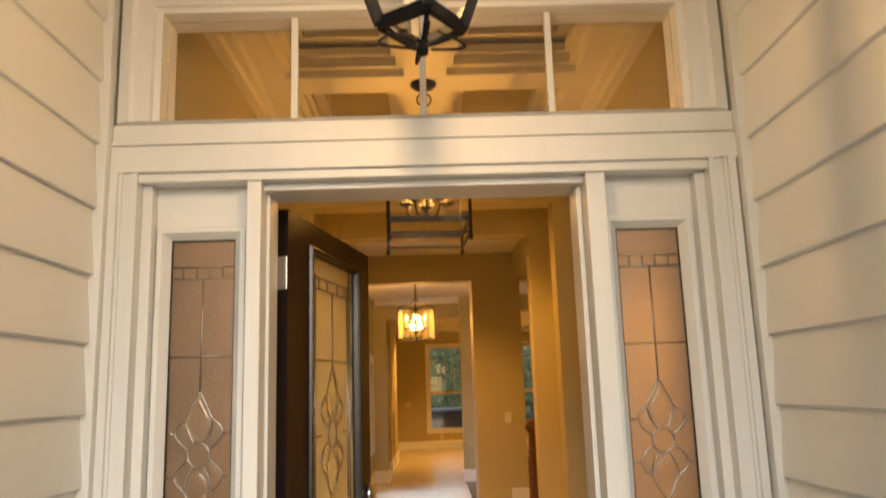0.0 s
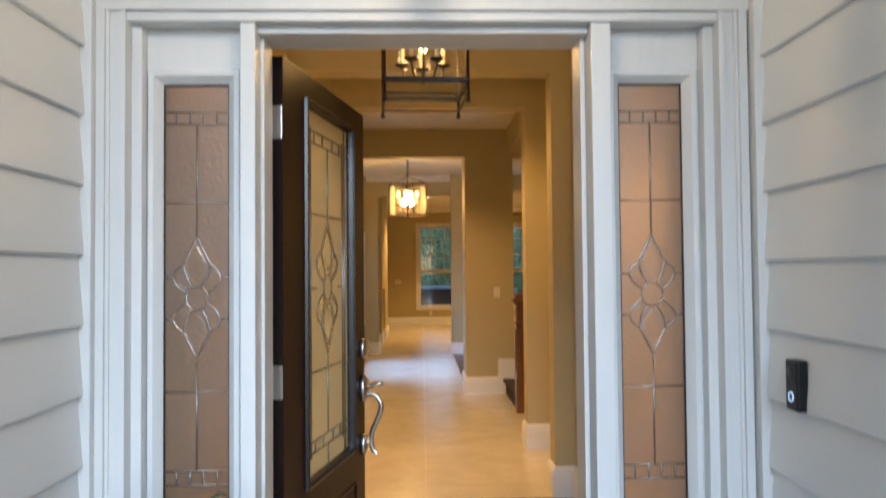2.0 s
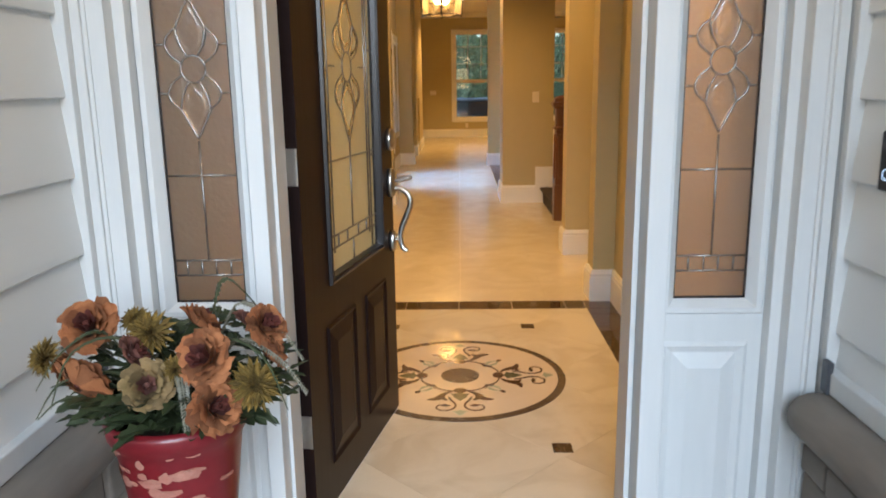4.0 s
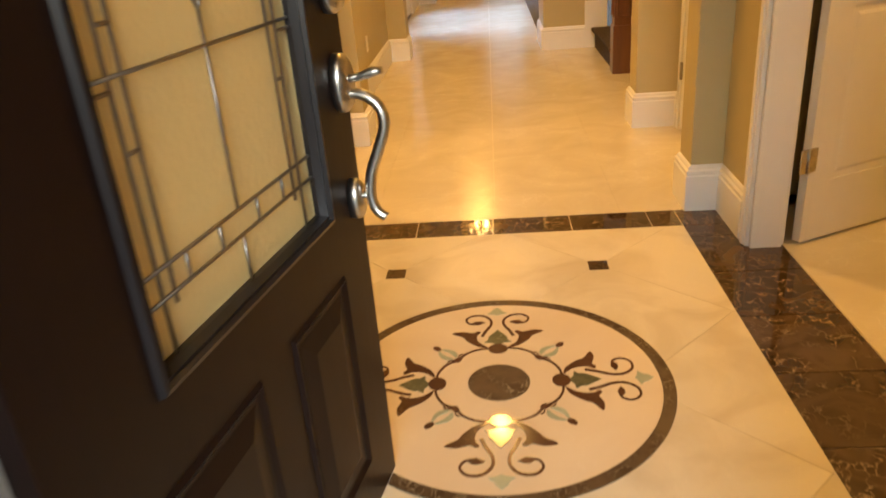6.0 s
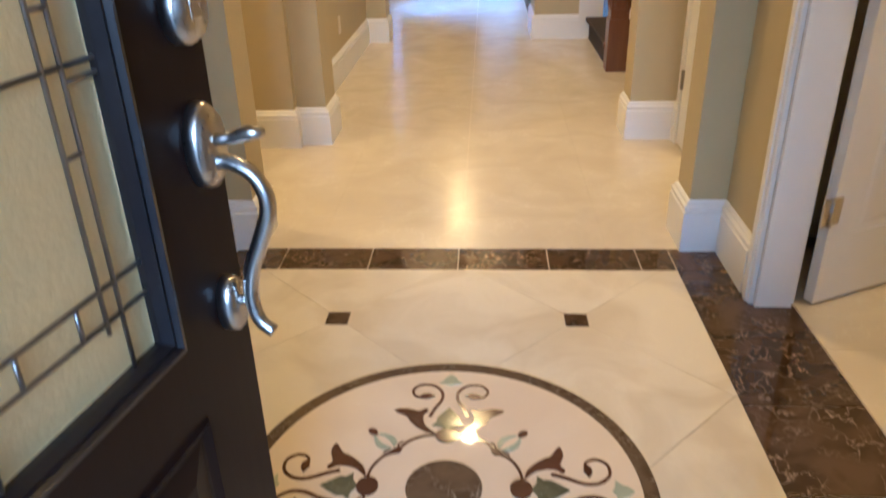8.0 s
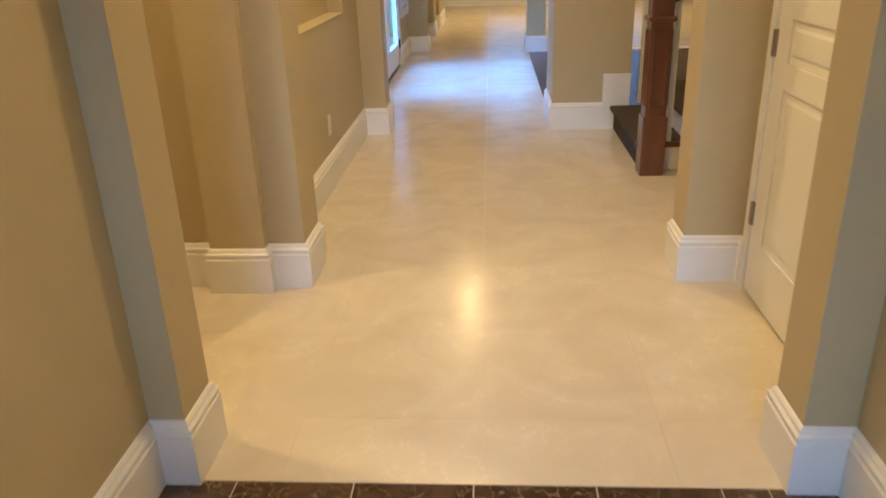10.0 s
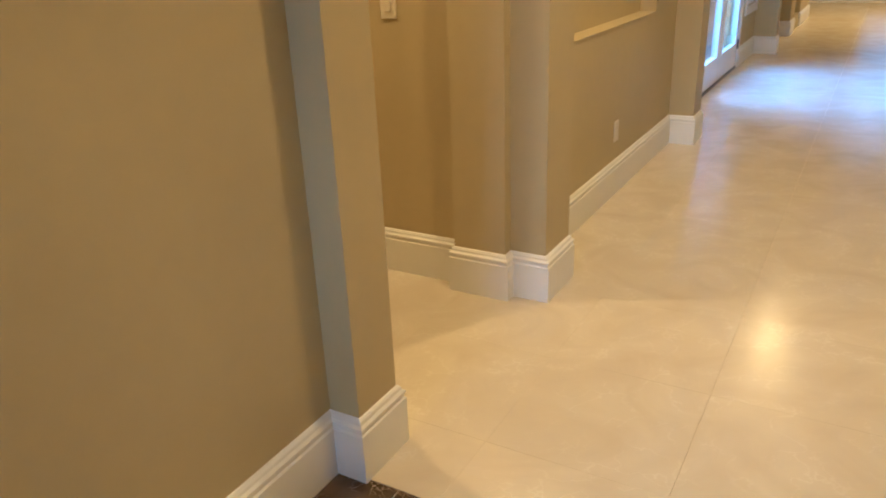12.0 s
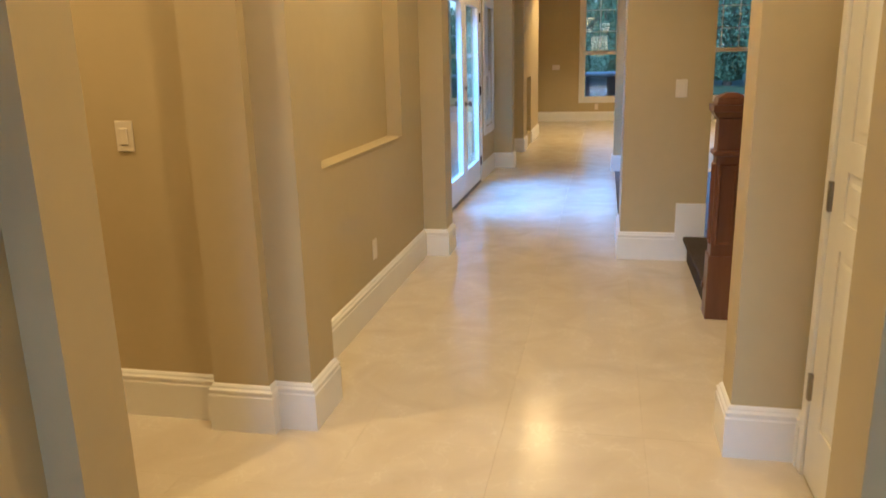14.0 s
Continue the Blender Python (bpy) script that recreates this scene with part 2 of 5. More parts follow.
CANSHADE = material("lit_downlight", (1, 0.85, 0.6), 0.4, glow=((1.0, 0.66, 0.32), 18))
CANDLE = material("candle_sleeve", (0.75, 0.66, 0.48), 0.5, spread=((0.8, 0.7, 0.52), 20.0))
CONCRETE = material("porch_concrete", (0.32, 0.30, 0.27), 0.8, spread=((0.40, 0.38, 0.34), 3.0), bump=(60, 0.4))
GRASS = material("far_lawn", (0.05, 0.08, 0.025), 0.9, spread=((0.09, 0.12, 0.04), 0.6))
LEAF = material("dark_green_leaf", (0.028, 0.040, 0.015), 0.55, spread=((0.056, 0.070, 0.026), 25.0), bump=(80, 0.3))
TREELEAF = material("tree_leaf", (0.07, 0.115, 0.055), 0.6, spread=((0.115, 0.165, 0.085), 3.0))
BARK = material("bark", (0.09, 0.065, 0.045), 0.9, spread=((0.14, 0.10, 0.07), 9.0), bump=(30, 0.6))
PLATE = material("almond_switch_plate", (0.72, 0.66, 0.52), 0.35, spread=((0.75, 0.69, 0.55), 10.0))


# ---- mesh helpers ----
def box(bm, x0, x1, y0, y1, z0, z1, bevel=0.0):
    vs = [bm.verts.new(c) for c in ((x0, y0, z0), (x1, y0, z0), (x1, y1, z0), (x0, y1, z0), (x0, y0, z1), (x1, y0, z1), (x1, y1, z1), (x0, y1, z1))]
    fs = [bm.faces.new([vs[i] for i in f]) for f in ((3, 2, 1, 0), (4, 5, 6, 7), (0, 1, 5, 4), (1, 2, 6, 5), (2, 3, 7, 6), (3, 0, 4, 7))]
    if bevel:
        es = list({e for f in fs for e in f.edges})
        bmesh.ops.bevel(bm, geom=es, offset=bevel, segments=2, affect="EDGES", profile=0.5)
    return vs


def boxes(*rows, bevel=0.0):
    bm = bmesh.new()
    for r in rows:
        box(bm, *r, bevel=bevel)
    return bm


def part(name, bm, mat, parent=None, label="", smooth=False):
    me = bpy.data.meshes.new(name)
    bmesh.ops.recalc_face_normals(bm, faces=bm.faces[:])
    if smooth:
        for f in bm.faces:
            f.smooth = True
    bm.to_mesh(me)
    bm.free()
    me.materials.append(mat)
    ob = new(name, me)
    if parent is not None:
        ob.parent = parent
    if label:
        ob["label"] = label
    return ob


def thing(name, label, category, place=(0, 0, 0), group="", kind="", turn=0.0):
    ob = new(name)
    ob.empty_display_size = 0.1
    ob.matrix_basis = pose(*place, 0, 0, turn)
    return tagged(ob, label, category, group, kind)


def lathe(profile, steps=24, bm=None, at=(0, 0, 0)):
    """Turns a list of (radius, height) round the z axis."""
    bm = bm or bmesh.new()
    rings = []
    for r, z in profile:
        if r < 1e-5:
            rings.append([bm.verts.new((at[0], at[1], at[2] + z))])
        else:
            rings.append([bm.verts.new((at[0] + r * math.cos(2 * math.pi * i / steps), at[1] + r * math.sin(2 * math.pi * i / steps), at[2] + z)) for i in range(steps)])
    for a, b in zip(rings, rings[1:]):
        for i in range(steps):
            j = (i + 1) % steps
            q = [a[i % len(a)], a[j % len(a)], b[j % len(b)], b[i % len(b)]]
            q = list(dict.fromkeys(q))
            if len(q) > 2:
                bm.faces.new(q)
    return bm


def tube(points, radius, bm=None, sides=8, closed=False):
    """A round bar along points; radius may be one number or one for each point."""
    bm = bm or bmesh.new()
    ps = [Vector(p) for p in points]
    n = len(ps)
    rad = radius if isinstance(radius, (list, tuple)) else [radius] * n
    rings, up = [], None
    for i, p in enumerate(ps):
        a = ps[(i - 1) % n] if closed or i else p
        b = ps[(i + 1) % n] if closed or i < n - 1 else p
        d = (b - a).normalized()
        if up is None:
            up = Vector((0, 0, 1)) if abs(d.z) < 0.9 else Vector((1, 0, 0))
        s = d.cross(up).normalized()
        up = s.cross(d).normalized()
        rings.append([bm.verts.new(p + rad[i] * (s * math.cos(2 * math.pi * k / sides) + up * math.sin(2 * math.pi * k / sides))) for k in range(sides)])
    for i in range(n if closed else n - 1):
        a, b = rings[i], rings[(i + 1) % n]
        for k in range(sides):
            bm.faces.new((a[k], a[(k + 1) % sides], b[(k + 1) % sides], b[k]))
    if not closed:
        bm.faces.new(rings[0][::-1]), bm.faces.new(rings[-1])
    return bm


def sweep(points, profile, bm=None):
    """Runs a profile of (out, up) pairs along a path in plan; out lies to the right of the way. Corners are mitred."""
    bm = bm or bmesh.new()
    ps = [Vector((p[0], p[1])) for p in points]
    rings = []
    for i, p in enumerate(ps):
        d1 = (p - ps[i - 1]).normalized() if i else (ps[1] - p).normalized()
        d2 = (ps[i + 1] - p).normalized() if i < len(ps) - 1 else d1
        n1, n2 = Vector((d1.y, -d1.x)), Vector((d2.y, -d2.x))
        m = (n1 + n2)
        m = m / max(m.dot(n1), 0.2)
        rings.append([bm.verts.new((p.x + m.x * o, p.y + m.y * o, z)) for o, z in profile])
    for a, b in zip(rings, rings[1:]):
        for k in range(len(profile)):
            j = (k + 1) % len(profile)
            bm.faces.new((a[k], b[k], b[j], a[j]))
    bm.faces.new(rings[0]), bm.faces.new(rings[-1][::-1])
    return bm


def prism(outline, z0, z1, bm=None):
    """A flat piece with the outline of (x, y) points."""
    bm = bm or bmesh.new()
    lo, hi = [bm.verts.new((x, y, z0)) for x, y in outline], [bm.verts.new((x, y, z1)) for x, y in outline]
    n = len(outline)
    bm.faces.new(lo[::-1]), bm.faces.new(hi)
    for i in range(n):
        bm.faces.new((lo[i], lo[(i + 1) % n], hi[(i + 1) % n], hi[i]))
    return bm


def structure(name, bm, mat, label, category):
    return tagged(part(name, bm, mat), label, category, kind="structure")


# ---- the house: walls, openings, ceilings ----
CX, CEIL_Z = 1.705, 3.137      # the entry's middle; the hall ceiling
PORCH_L, PORCH_R = 0.775, 2.635
F0, F1 = 2.15, 2.36            # front wall, outer and inner face
structure("wall_front", boxes((-1.6, 0.86, F0, F1, 0, 3.5), (2.55, 4.6, F0, F1, 0, 3.5), (0.86, 2.55, F0, F1, 2.74, 3.5)), PAINT, "tan painted front wall of the foyer", "wall")
structure("wall_porch_face", boxes((0.80, 2.61, 2.12, F0 - 0.002, 2.77, 3.9), (-1.6, 0.80, 2.10, F0 - 0.003, -0.3, 3.9), (2.61, 4.6, 2.10, F0 - 0.003, -0.3, 3.9)), STUCCO, "pale grey painted porch wall above the entry", "wall")
structure("wall_porch_left", boxes((0.56, PORCH_L - 0.016, -0.9, 2.10, -0.3, 3.9)), STUCCO, "pale grey side wall of the porch", "wall")
structure("wall_porch_right", boxes((PORCH_R + 0.016, 2.86, -0.9, 2.10, -0.3, 3.9)), STUCCO, "pale grey side wall of the porch", "wall")
# beyond y -0.9 the ceiling and its beam are added, blocking sky from the transom
structure("ceiling_porch", boxes((0.56, 2.86, -1.7, 2.119, 3.60, 3.70), (0.56, 2.86, -1.7, -1.5, 3.32, 3.60)), STUCCO, "pale painted porch ceiling, with an added unseen extension and beam", "ceiling")

# foyer
FL, FR, P0, P1 = 0.823, 2.66, 4.845, 5.03
structure("wall_foyer_left", boxes((0.70, FL, F1, P0, 0, 3.3)), PAINT, "tan painted wall of the foyer", "wall")
DR0, DR1, DRH = 2.95, 4.445, 2.05
structure("wall_foyer_right", boxes((FR, 2.77, F1, DR0, 0, 3.3), (FR, 2.77, DR1, P0, 0, 3.3), (FR, 2.77, DR0, DR1, DRH, 3.3)), PAINT, "tan painted foyer wall with a doorway", "wall")
structure("wall_foyer_end", boxes((0.70, 0.922, P0, P1, 0, 3.3), (2.529, 2.90, P0, P1, 0, 3.3), (0.922, 2.529, P0, P1, 2.751, 3.3)), PAINT, "tan painted wall with a wide opening to the hall", "wall")

# hall
RX, R0, R1 = 2.775, 6.16, 6.36          # door wall and pier on the stair side
HD0, HD1 = 5.22, 6.055                  # closed door in that wall
structure("wall_hall_right", boxes((RX, 2.90, P1, HD0 - 0.03, 0, 3.3), (RX, 2.90, HD1 + 0.03, R0, 0, 3.3), (RX, 2.90, HD0 - 0.03, HD1 + 0.03, 2.08, 3.3), (2.538, 2.90, R0, R1, 0, 3.3), (0.955, 2.538, R0, R1, 2.80, 3.3)), PAINT, "tan painted hall wall with a door and a pier", "wall")
structure("wall_side_passage", boxes((-1.5, 0.955, 6.115, R1, 0, 3.3), (0.565, 0.80, 6.045, 6.115, 0, 3.3), (0.80, 0.955, 6.100, 6.115, 0, 3.3), (-1.6, -1.5, 4.70, R1, 0, 3.3), (-1.5, 0.70, 4.70, P0, 0, 3.3)), PAINT, "tan painted stepped wall at the side passage", "wall")
NX, N0, N1, NZ0, NZ1 = 0.775, 6.805, 8.28, 0.935, 2.40
structure("wall_niche", boxes((0.50, NX, R1, N0, 0, 3.3), (0.50, NX, N1, 8.815, 0, 3.3), (0.50, NX, N0, N1, 0, NZ0), (0.50, NX, N0, N1, NZ1, 3.3), (0.50, NX - 0.10, N0, N1, NZ0, NZ1), (0.50, 0.945, 8.815, 9.04, 0, 3.3)), PAINT, "tan painted hall wall with a shallow display niche", "wall")
FX, G0, G1, GH = 0.66, 10.20, 12.18, 2.10
V0, V1, VZ0, VZ1 = 12.52, 13.14, 0.60, 2.05
structure("wall_hall_left", boxes((0.50, FX, 9.04, G0, 0, 3.3), (0.50, FX, G1, V0, 0, 3.3), (0.50, FX, G0, G1, GH, 3.3), (0.50, FX, V0, V1, 0, VZ0), (0.50, FX, V0, V1, VZ1, 3.3), (0.50, FX, V1, 13.30, 0, 3.3), (0.50, 0.905, 13.30, 13.52, 0, 3.3)), PAINT, "tan painted hall wall with glazed doors and a window", "wall")
structure("wall_far_left", boxes((0.45, 0.60, 13.52, 20.35, 0, 3.3), (0.60, 0.87, 15.0, 15.5, 0, 3.3), (0.60, 0.87, 15.5, 16.2, 1.09, 3.3), (0.60, 0.87, 16.2, 17.6, 0, 3.3), (0.60, 0.87, 15.5, 16.2, 0, 0.20)), PAINT, "tan painted wall with a low recess", "wall")
YF = 20.35
WINS = [(1.60, 2.62, 0.48, 2.65), (4.05, 5.07, 0.48, 2.65)]
rows, x = [], 0.45
for a, b, z0, z1 in WINS:
    rows += [(x, a, YF, YF + 0.15, 0, 3.3), (a, b, YF, YF + 0.15, 0, z0), (a, b, YF, YF + 0.15, z1, 3.3)]
    x = b
structure("wall_far", boxes(*rows, (x, 7.2, YF, YF + 0.15, 0, 3.3)), PAINT, "tan painted far wall with tall windows", "wall")
WX, W0, W1 = 2.197, 8.886, 9.50
structure("wall_stair_block", boxes((WX, 2.768, W0, W1, 0, 3.3), (0.66, WX, W0, 9.08, 2.806, 3.3), (2.768, 5.6, W0, 9.08, 2.80, 3.3), (2.70, 2.90, R1, W0, 2.85, 3.3)), PAINT, "tan painted wall block between hall and stairs", "wall")
structure("wall_far_pier", boxes((2.19, 2.42, 13.06, 13.30, 0, 3.3), (0.66, 2.42, 13.302, 13.50, 2.78, 3.3), (2.42, 7.2, 13.1, 13.302, 2.85, 3.3)), PAINT, "tan painted pier beyond the stairs", "wall")
structure("wall_outer", boxes((7.2, 7.35, R0, YF + 0.15, 0, 3.3), (2.90, 7.2, R0, R1, 0, 3.3), (4.6, 4.72, F1, R0, 0, 3.3), (2.90, 4.6, 4.95, P1, 0, 3.3)), PAINT, "tan painted outer wall of the house", "wall")
structure("ceiling_hall", boxes((-1.6, 7.35, P0, YF + 0.15, 3.30, 3.40), (-1.5, RX, P1, R0, CEIL_Z, 3.30), (0.5, 7.2, R1, YF, CEIL_Z, 3.30), (2.77, 4.6, F1, 4.95, CEIL_Z, 3.36)), CEIL, "cream painted hall ceiling", "ceiling")
# coffered foyer ceiling: a flat panel with crossing beams and mouldings
bm = boxes((0.70, 2.77, F0, P0, 3.27, 3.42))
for r in ((FL, 1.02, F1, P0, 3.07, 3.27), (2.46, FR, F1, P0, 3.07, 3.27), (1.605, 1.815, F1, P0, 3.071, 3.27), (1.02, 1.605, F1, 2.52, 3.07, 3.27), (1.815, 2.46, F1, 2.52, 3.07, 3.27),
          (1.02, 1.605, 3.50, 3.70, 3.07, 3.27), (1.815, 2.46, 3.50, 3.70, 3.07, 3.27), (1.02, 1.605, 4.66, P0, 3.07, 3.27), (1.815, 2.46, 4.66, P0, 3.07, 3.27)):
    box(bm, *r)
for x0, x1 in ((1.02, 1.605), (1.815, 2.46)):
    for y0, y1 in ((2.52, 3.50), (3.70, 4.66)):
        for w, z0, z1 in ((0.035, 3.11, 3.16), (0.06, 3.16, 3.20), (0.11, 3.23, 3.268)):
            for r in ((x0, x0 + w, y0, y1), (x1 - w, x1, y0, y1), (x0 + w, x1 - w, y0, y0 + w), (x0 + w, x1 - w, y1 - w, y1)):
                box(bm, *r, z0, z1)
for w, z0, z1 in ((0.05, 2.98, 3.02), (0.085, 3.02, 3.069)):
    for r in ((FL, FL + w, F1, P0), (FR - w, FR, F1, P0)):
        box(bm, *r, z0, z1)
structure("ceiling_foyer", bm, CEIL, "cream coffered ceiling with crossing beams", "ceiling")
bm = bmesh.new()
for x0, x1 in ((1.02, 1.605), (1.815, 2.46)):
    for y0, y1 in ((2.52, 3.50), (3.70, 4.66)):
        box(bm, x0 + 0.12, x1 - 0.12, y0 + 0.12, y1 - 0.12, 3.262, 3.269)
structure("ceiling_coffer_fields", bm, PAINT, "tan painted fields of the coffered ceiling", "ceiling")
CROWN = [(0, 0), (0, -0.10), (0.015, -0.10), (0.03, -0.07), (0.07, -0.03), (0.09, -0.015), (0.09, 0)]
crown = [(o, CEIL_Z + z) for o, z in CROWN]
bm = sweep([(0.70, 13.30), (2.42, 13.30)], crown)
sweep([(0.60, YF), (7.2, YF)], crown, bm)
structure("trim_crown", bm, TRIM, "white crown moulding under the hall ceiling", "moulding")

structure("floor", boxes((-1.6, 7.35, F0 + 0.06, YF + 0.15, -0.20, -0.003)), GROUT, "cream marble tiled floor with beige joints", "floor")
structure("porch_floor", boxes((0.3, 3.2, -3.0, F0 + 0.055, -0.25, -0.05)), CONCRETE, "grey concrete porch floor", "floor")
structure("ground", boxes((-400, 400, -400, 400, -0.60, -0.30)), GRASS, "green lawn reaching to the horizon", "ground")

# ---- skirting boards ----
SKIRT = [(0, 0), (0.021, 0), (0.021, 0.152), (0.016, 0.157), (0.016, 0.166), (0.020, 0.169), (0.020, 0.176), (0.012, 0.183), (0.010, 0.191), (0.004, 0.198), (0, 0.200)]
bm = bmesh.new()
for way in (
        [(FL, F1), (FL, P0), (0.922, P0), (0.922, P1), (0.70, P1)],
        [(-1.5, 6.115), (0.565, 6.115), (0.565, 6.045), (0.80, 6.045), (0.80, 6.100), (0.955, 6.100), (0.955, R1), (NX, R1), (NX, 8.815), (0.945, 8.815), (0.945, 9.04), (FX, 9.04), (FX, G0 - 0.075)],
        [(FX, G1 + 0.075), (FX, 13.30), (0.905, 13.30), (0.905, 13.52), (0.60, 13.52), (0.60, 15.0), (0.87, 15.0), (0.87, 15.5)],
        [(0.87, 16.2), (0.87, 17.6), (0.60, 17.6), (0.60, YF), (7.2, YF)],
        [(2.90, P1), (2.529, P1), (2.529, P0), (FR, P0), (FR, DR1 + 0.075)],
        [(2.90, R1), (2.538, R1), (2.538, R0), (RX, R0), (RX, HD1 + 0.055)],
        [(WX + 0.3, W1), (WX, W1), (WX, W0), (2.57, W0)],
        [(2.42, 13.30), (2.19, 13.30), (2.19, 13.06), (2.42, 13.06), (2.42, 13.1)],
        [(FR, DR0 - 0.075), (FR, F1)]):
    # the board stands on the right of its way
    sweep(way, SKIRT, bm)
structure("baseboard", bm, TRIM, "tall white moulded skirting boards", "skirting")

# ---- the entry: casing, transom, sidelights ----
def moulded(outer, inner, y_front, y_back, steps=((0.0, 0.0), (0.3, -0.010), (0.55, -0.004), (1.0, 0.012))):
    """A picture-frame moulding between two rectangles (x0, x1, z0, z1), stepped in depth, with its corners mitred."""
    bm = bmesh.new()
    rings = []
    for k, dy in steps:
        r = [a + (b - a) * k for a, b in zip(outer, inner)]
        rings.append([bm.verts.new((x, y_front + dy, z)) for x, z in ((r[0], r[2]), (r[1], r[2]), (r[1], r[3]), (r[0], r[3]))])
    for r in (inner, outer):
        rings.append([bm.verts.new((x, y_back, z)) for x, z in ((r[0], r[2]), (r[1], r[2]), (r[1], r[3]), (r[0], r[3]))])
    for a, b in zip(rings, rings[1:] + rings[:1]):
        for i in range(4):
            bm.faces.new((a[i], a[(i + 1) % 4], b[(i + 1) % 4], b[i]))
    return bm


TX0, TX1, TZ1 = 0.928, 2.476, 2.682      # the transom opening
entry = thing("entry_frame", "white painted entry frame with moulded casings around the door", "door frame", kind="structure")
for x0, x1 in ((0.800, 0.876), (2.527, 2.603)):   # outer casing: three stepped boards
    s = 1 if x0 < CX else -1
    a, b = (x0, x1) if s > 0 else (x1, x0)
    bm = bmesh.new()
    for k0, k1, y in ((0.0, 0.30, 2.095), (0.30, 0.42, 2.106), (0.42, 0.80, 2.112), (0.80, 1.0, 2.104)):
        xa, xb = a + (b - a) * k0, a + (b - a) * k1
        box(bm, min(xa, xb), max(xa, xb), y, 2.16, -0.05, 2.185)
    part("outer_casing", bm, OUTTRIM, entry)
    box_x = (0.876, 0.905) if s > 0 else (2.498, 2.527)
    part("jamb", boxes((*box_x, 2.15, 2.30, -0.05, 2.158), bevel=0.002), OUTTRIM, entry)
part("head_casing", boxes((0.80, 2.61, 2.100, 2.16, 2.185, 2.262), (0.80, 2.61, 2.092, 2.16, 2.264, 2.276), (0.80, 2.61, 2.108, 2.16, 2.277, 2.329), (0.876, 2.527, 2.115, 2.30, 2.158, 2.184)), OUTTRIM, entry)
for x0, x1 in ((1.184, 1.226), (2.170, 2.226)):   # posts between door and sidelights
    bm = boxes((x0, x1, 2.125, 2.36, -0.05, 2.157), bevel=0.003)
    part("mullion_post", bm, OUTTRIM, entry)
for x0, x1 in ((1.2265, 1.236), (2.154, 2.168)):   # door stops
    part("door_stop", boxes((x0, x1, 2.20, 2.315, -0.01, 2.136)), OUTTRIM, entry)
part("door_head", boxes((1.2265, 2.168, 2.16, 2.315, 2.137, 2.157)), OUTTRIM, entry)
part("threshold", boxes((1.2265, 2.168, 2.10, 2.36, -0.05, 0.006), bevel=0.004), BRASSY, entry, "aluminium door threshold")
part("transom_casing", moulded((0.812, 2.598, 2.330, 2.774), (TX0, TX1, 2.338, TZ1), 2.098, 2.24, ((0.0, 0.0), (0.30, -0.010), (0.42, -0.002), (0.80, 0.0), (0.84, 0.012), (1.0, 0.016))), OUTTRIM, entry)
part("top_moulding", boxes((0.835, 2.576, 2.106, 2.121, 2.910, 2.925), (0.845, 2.566, 2.112, 2.121, 2.896, 2.909)), OUTTRIM, entry)

for x0, x1 in ((PORCH_L - 0.012, 0.799), (2.611, PORCH_R + 0.012)):
    part("corner_board", boxes((x0, x1, 2.070, 2.0995, -0.05, 3.59), bevel=0.002), OUTTRIM, entry)

transom = thing("window_transom", "wide clear transom window with four panes over the entry", "window", kind="structure")
W4 = (TX1 - TX0) / 4
for i in range(4):
    g = part("pane", boxes((TX0 + 0.002 + W4 * i, TX0 - 0.002 + W4 * (i + 1), 2.168, 2.173, 2.339, TZ1 - 0.001)), CLEAR, transom)
    g.visible_shadow = False
for i in range(1, 4):
    part("glazing_bar", boxes((TX0 + W4 * i - 0.010, TX0 + W4 * i + 0.010, 2.150, 2.167, 2.339, TZ1 - 0.001), bevel=0.002), OUTTRIM, transom)


def came(bm, points, r=0.0028):
    tube(points, r, bm, 6)


def arc(cx, cz, r, a0, a1, y, n=10, squash=1.0):
    return [(cx + r * squash * math.cos(radians(a0 + (a1 - a0) * i / n)), y, cz + r * math.sin(radians(a0 + (a1 - a0) * i / n))) for i in range(n + 1)]


def curve(pts, n=8):
    """A smooth line through (a, b) points."""
    out = []
    for i in range(len(pts) - 1):
        p0, p1, p2, p3 = [Vector(pts[min(max(k, 0), len(pts) - 1)]) for k in (i - 1, i, i + 1, i + 2)]
        for k in range(n):
            t = k / n
            out.append(0.5 * ((2 * p1) + (p2 - p0) * t + (2 * p0 - 5 * p1 + 4 * p2 - p3) * t * t + (3 * p1 - p0 - 3 * p2 + p3) * t ** 3))
    out.append(Vector(pts[-1]))
    return [tuple(p) for p in out]


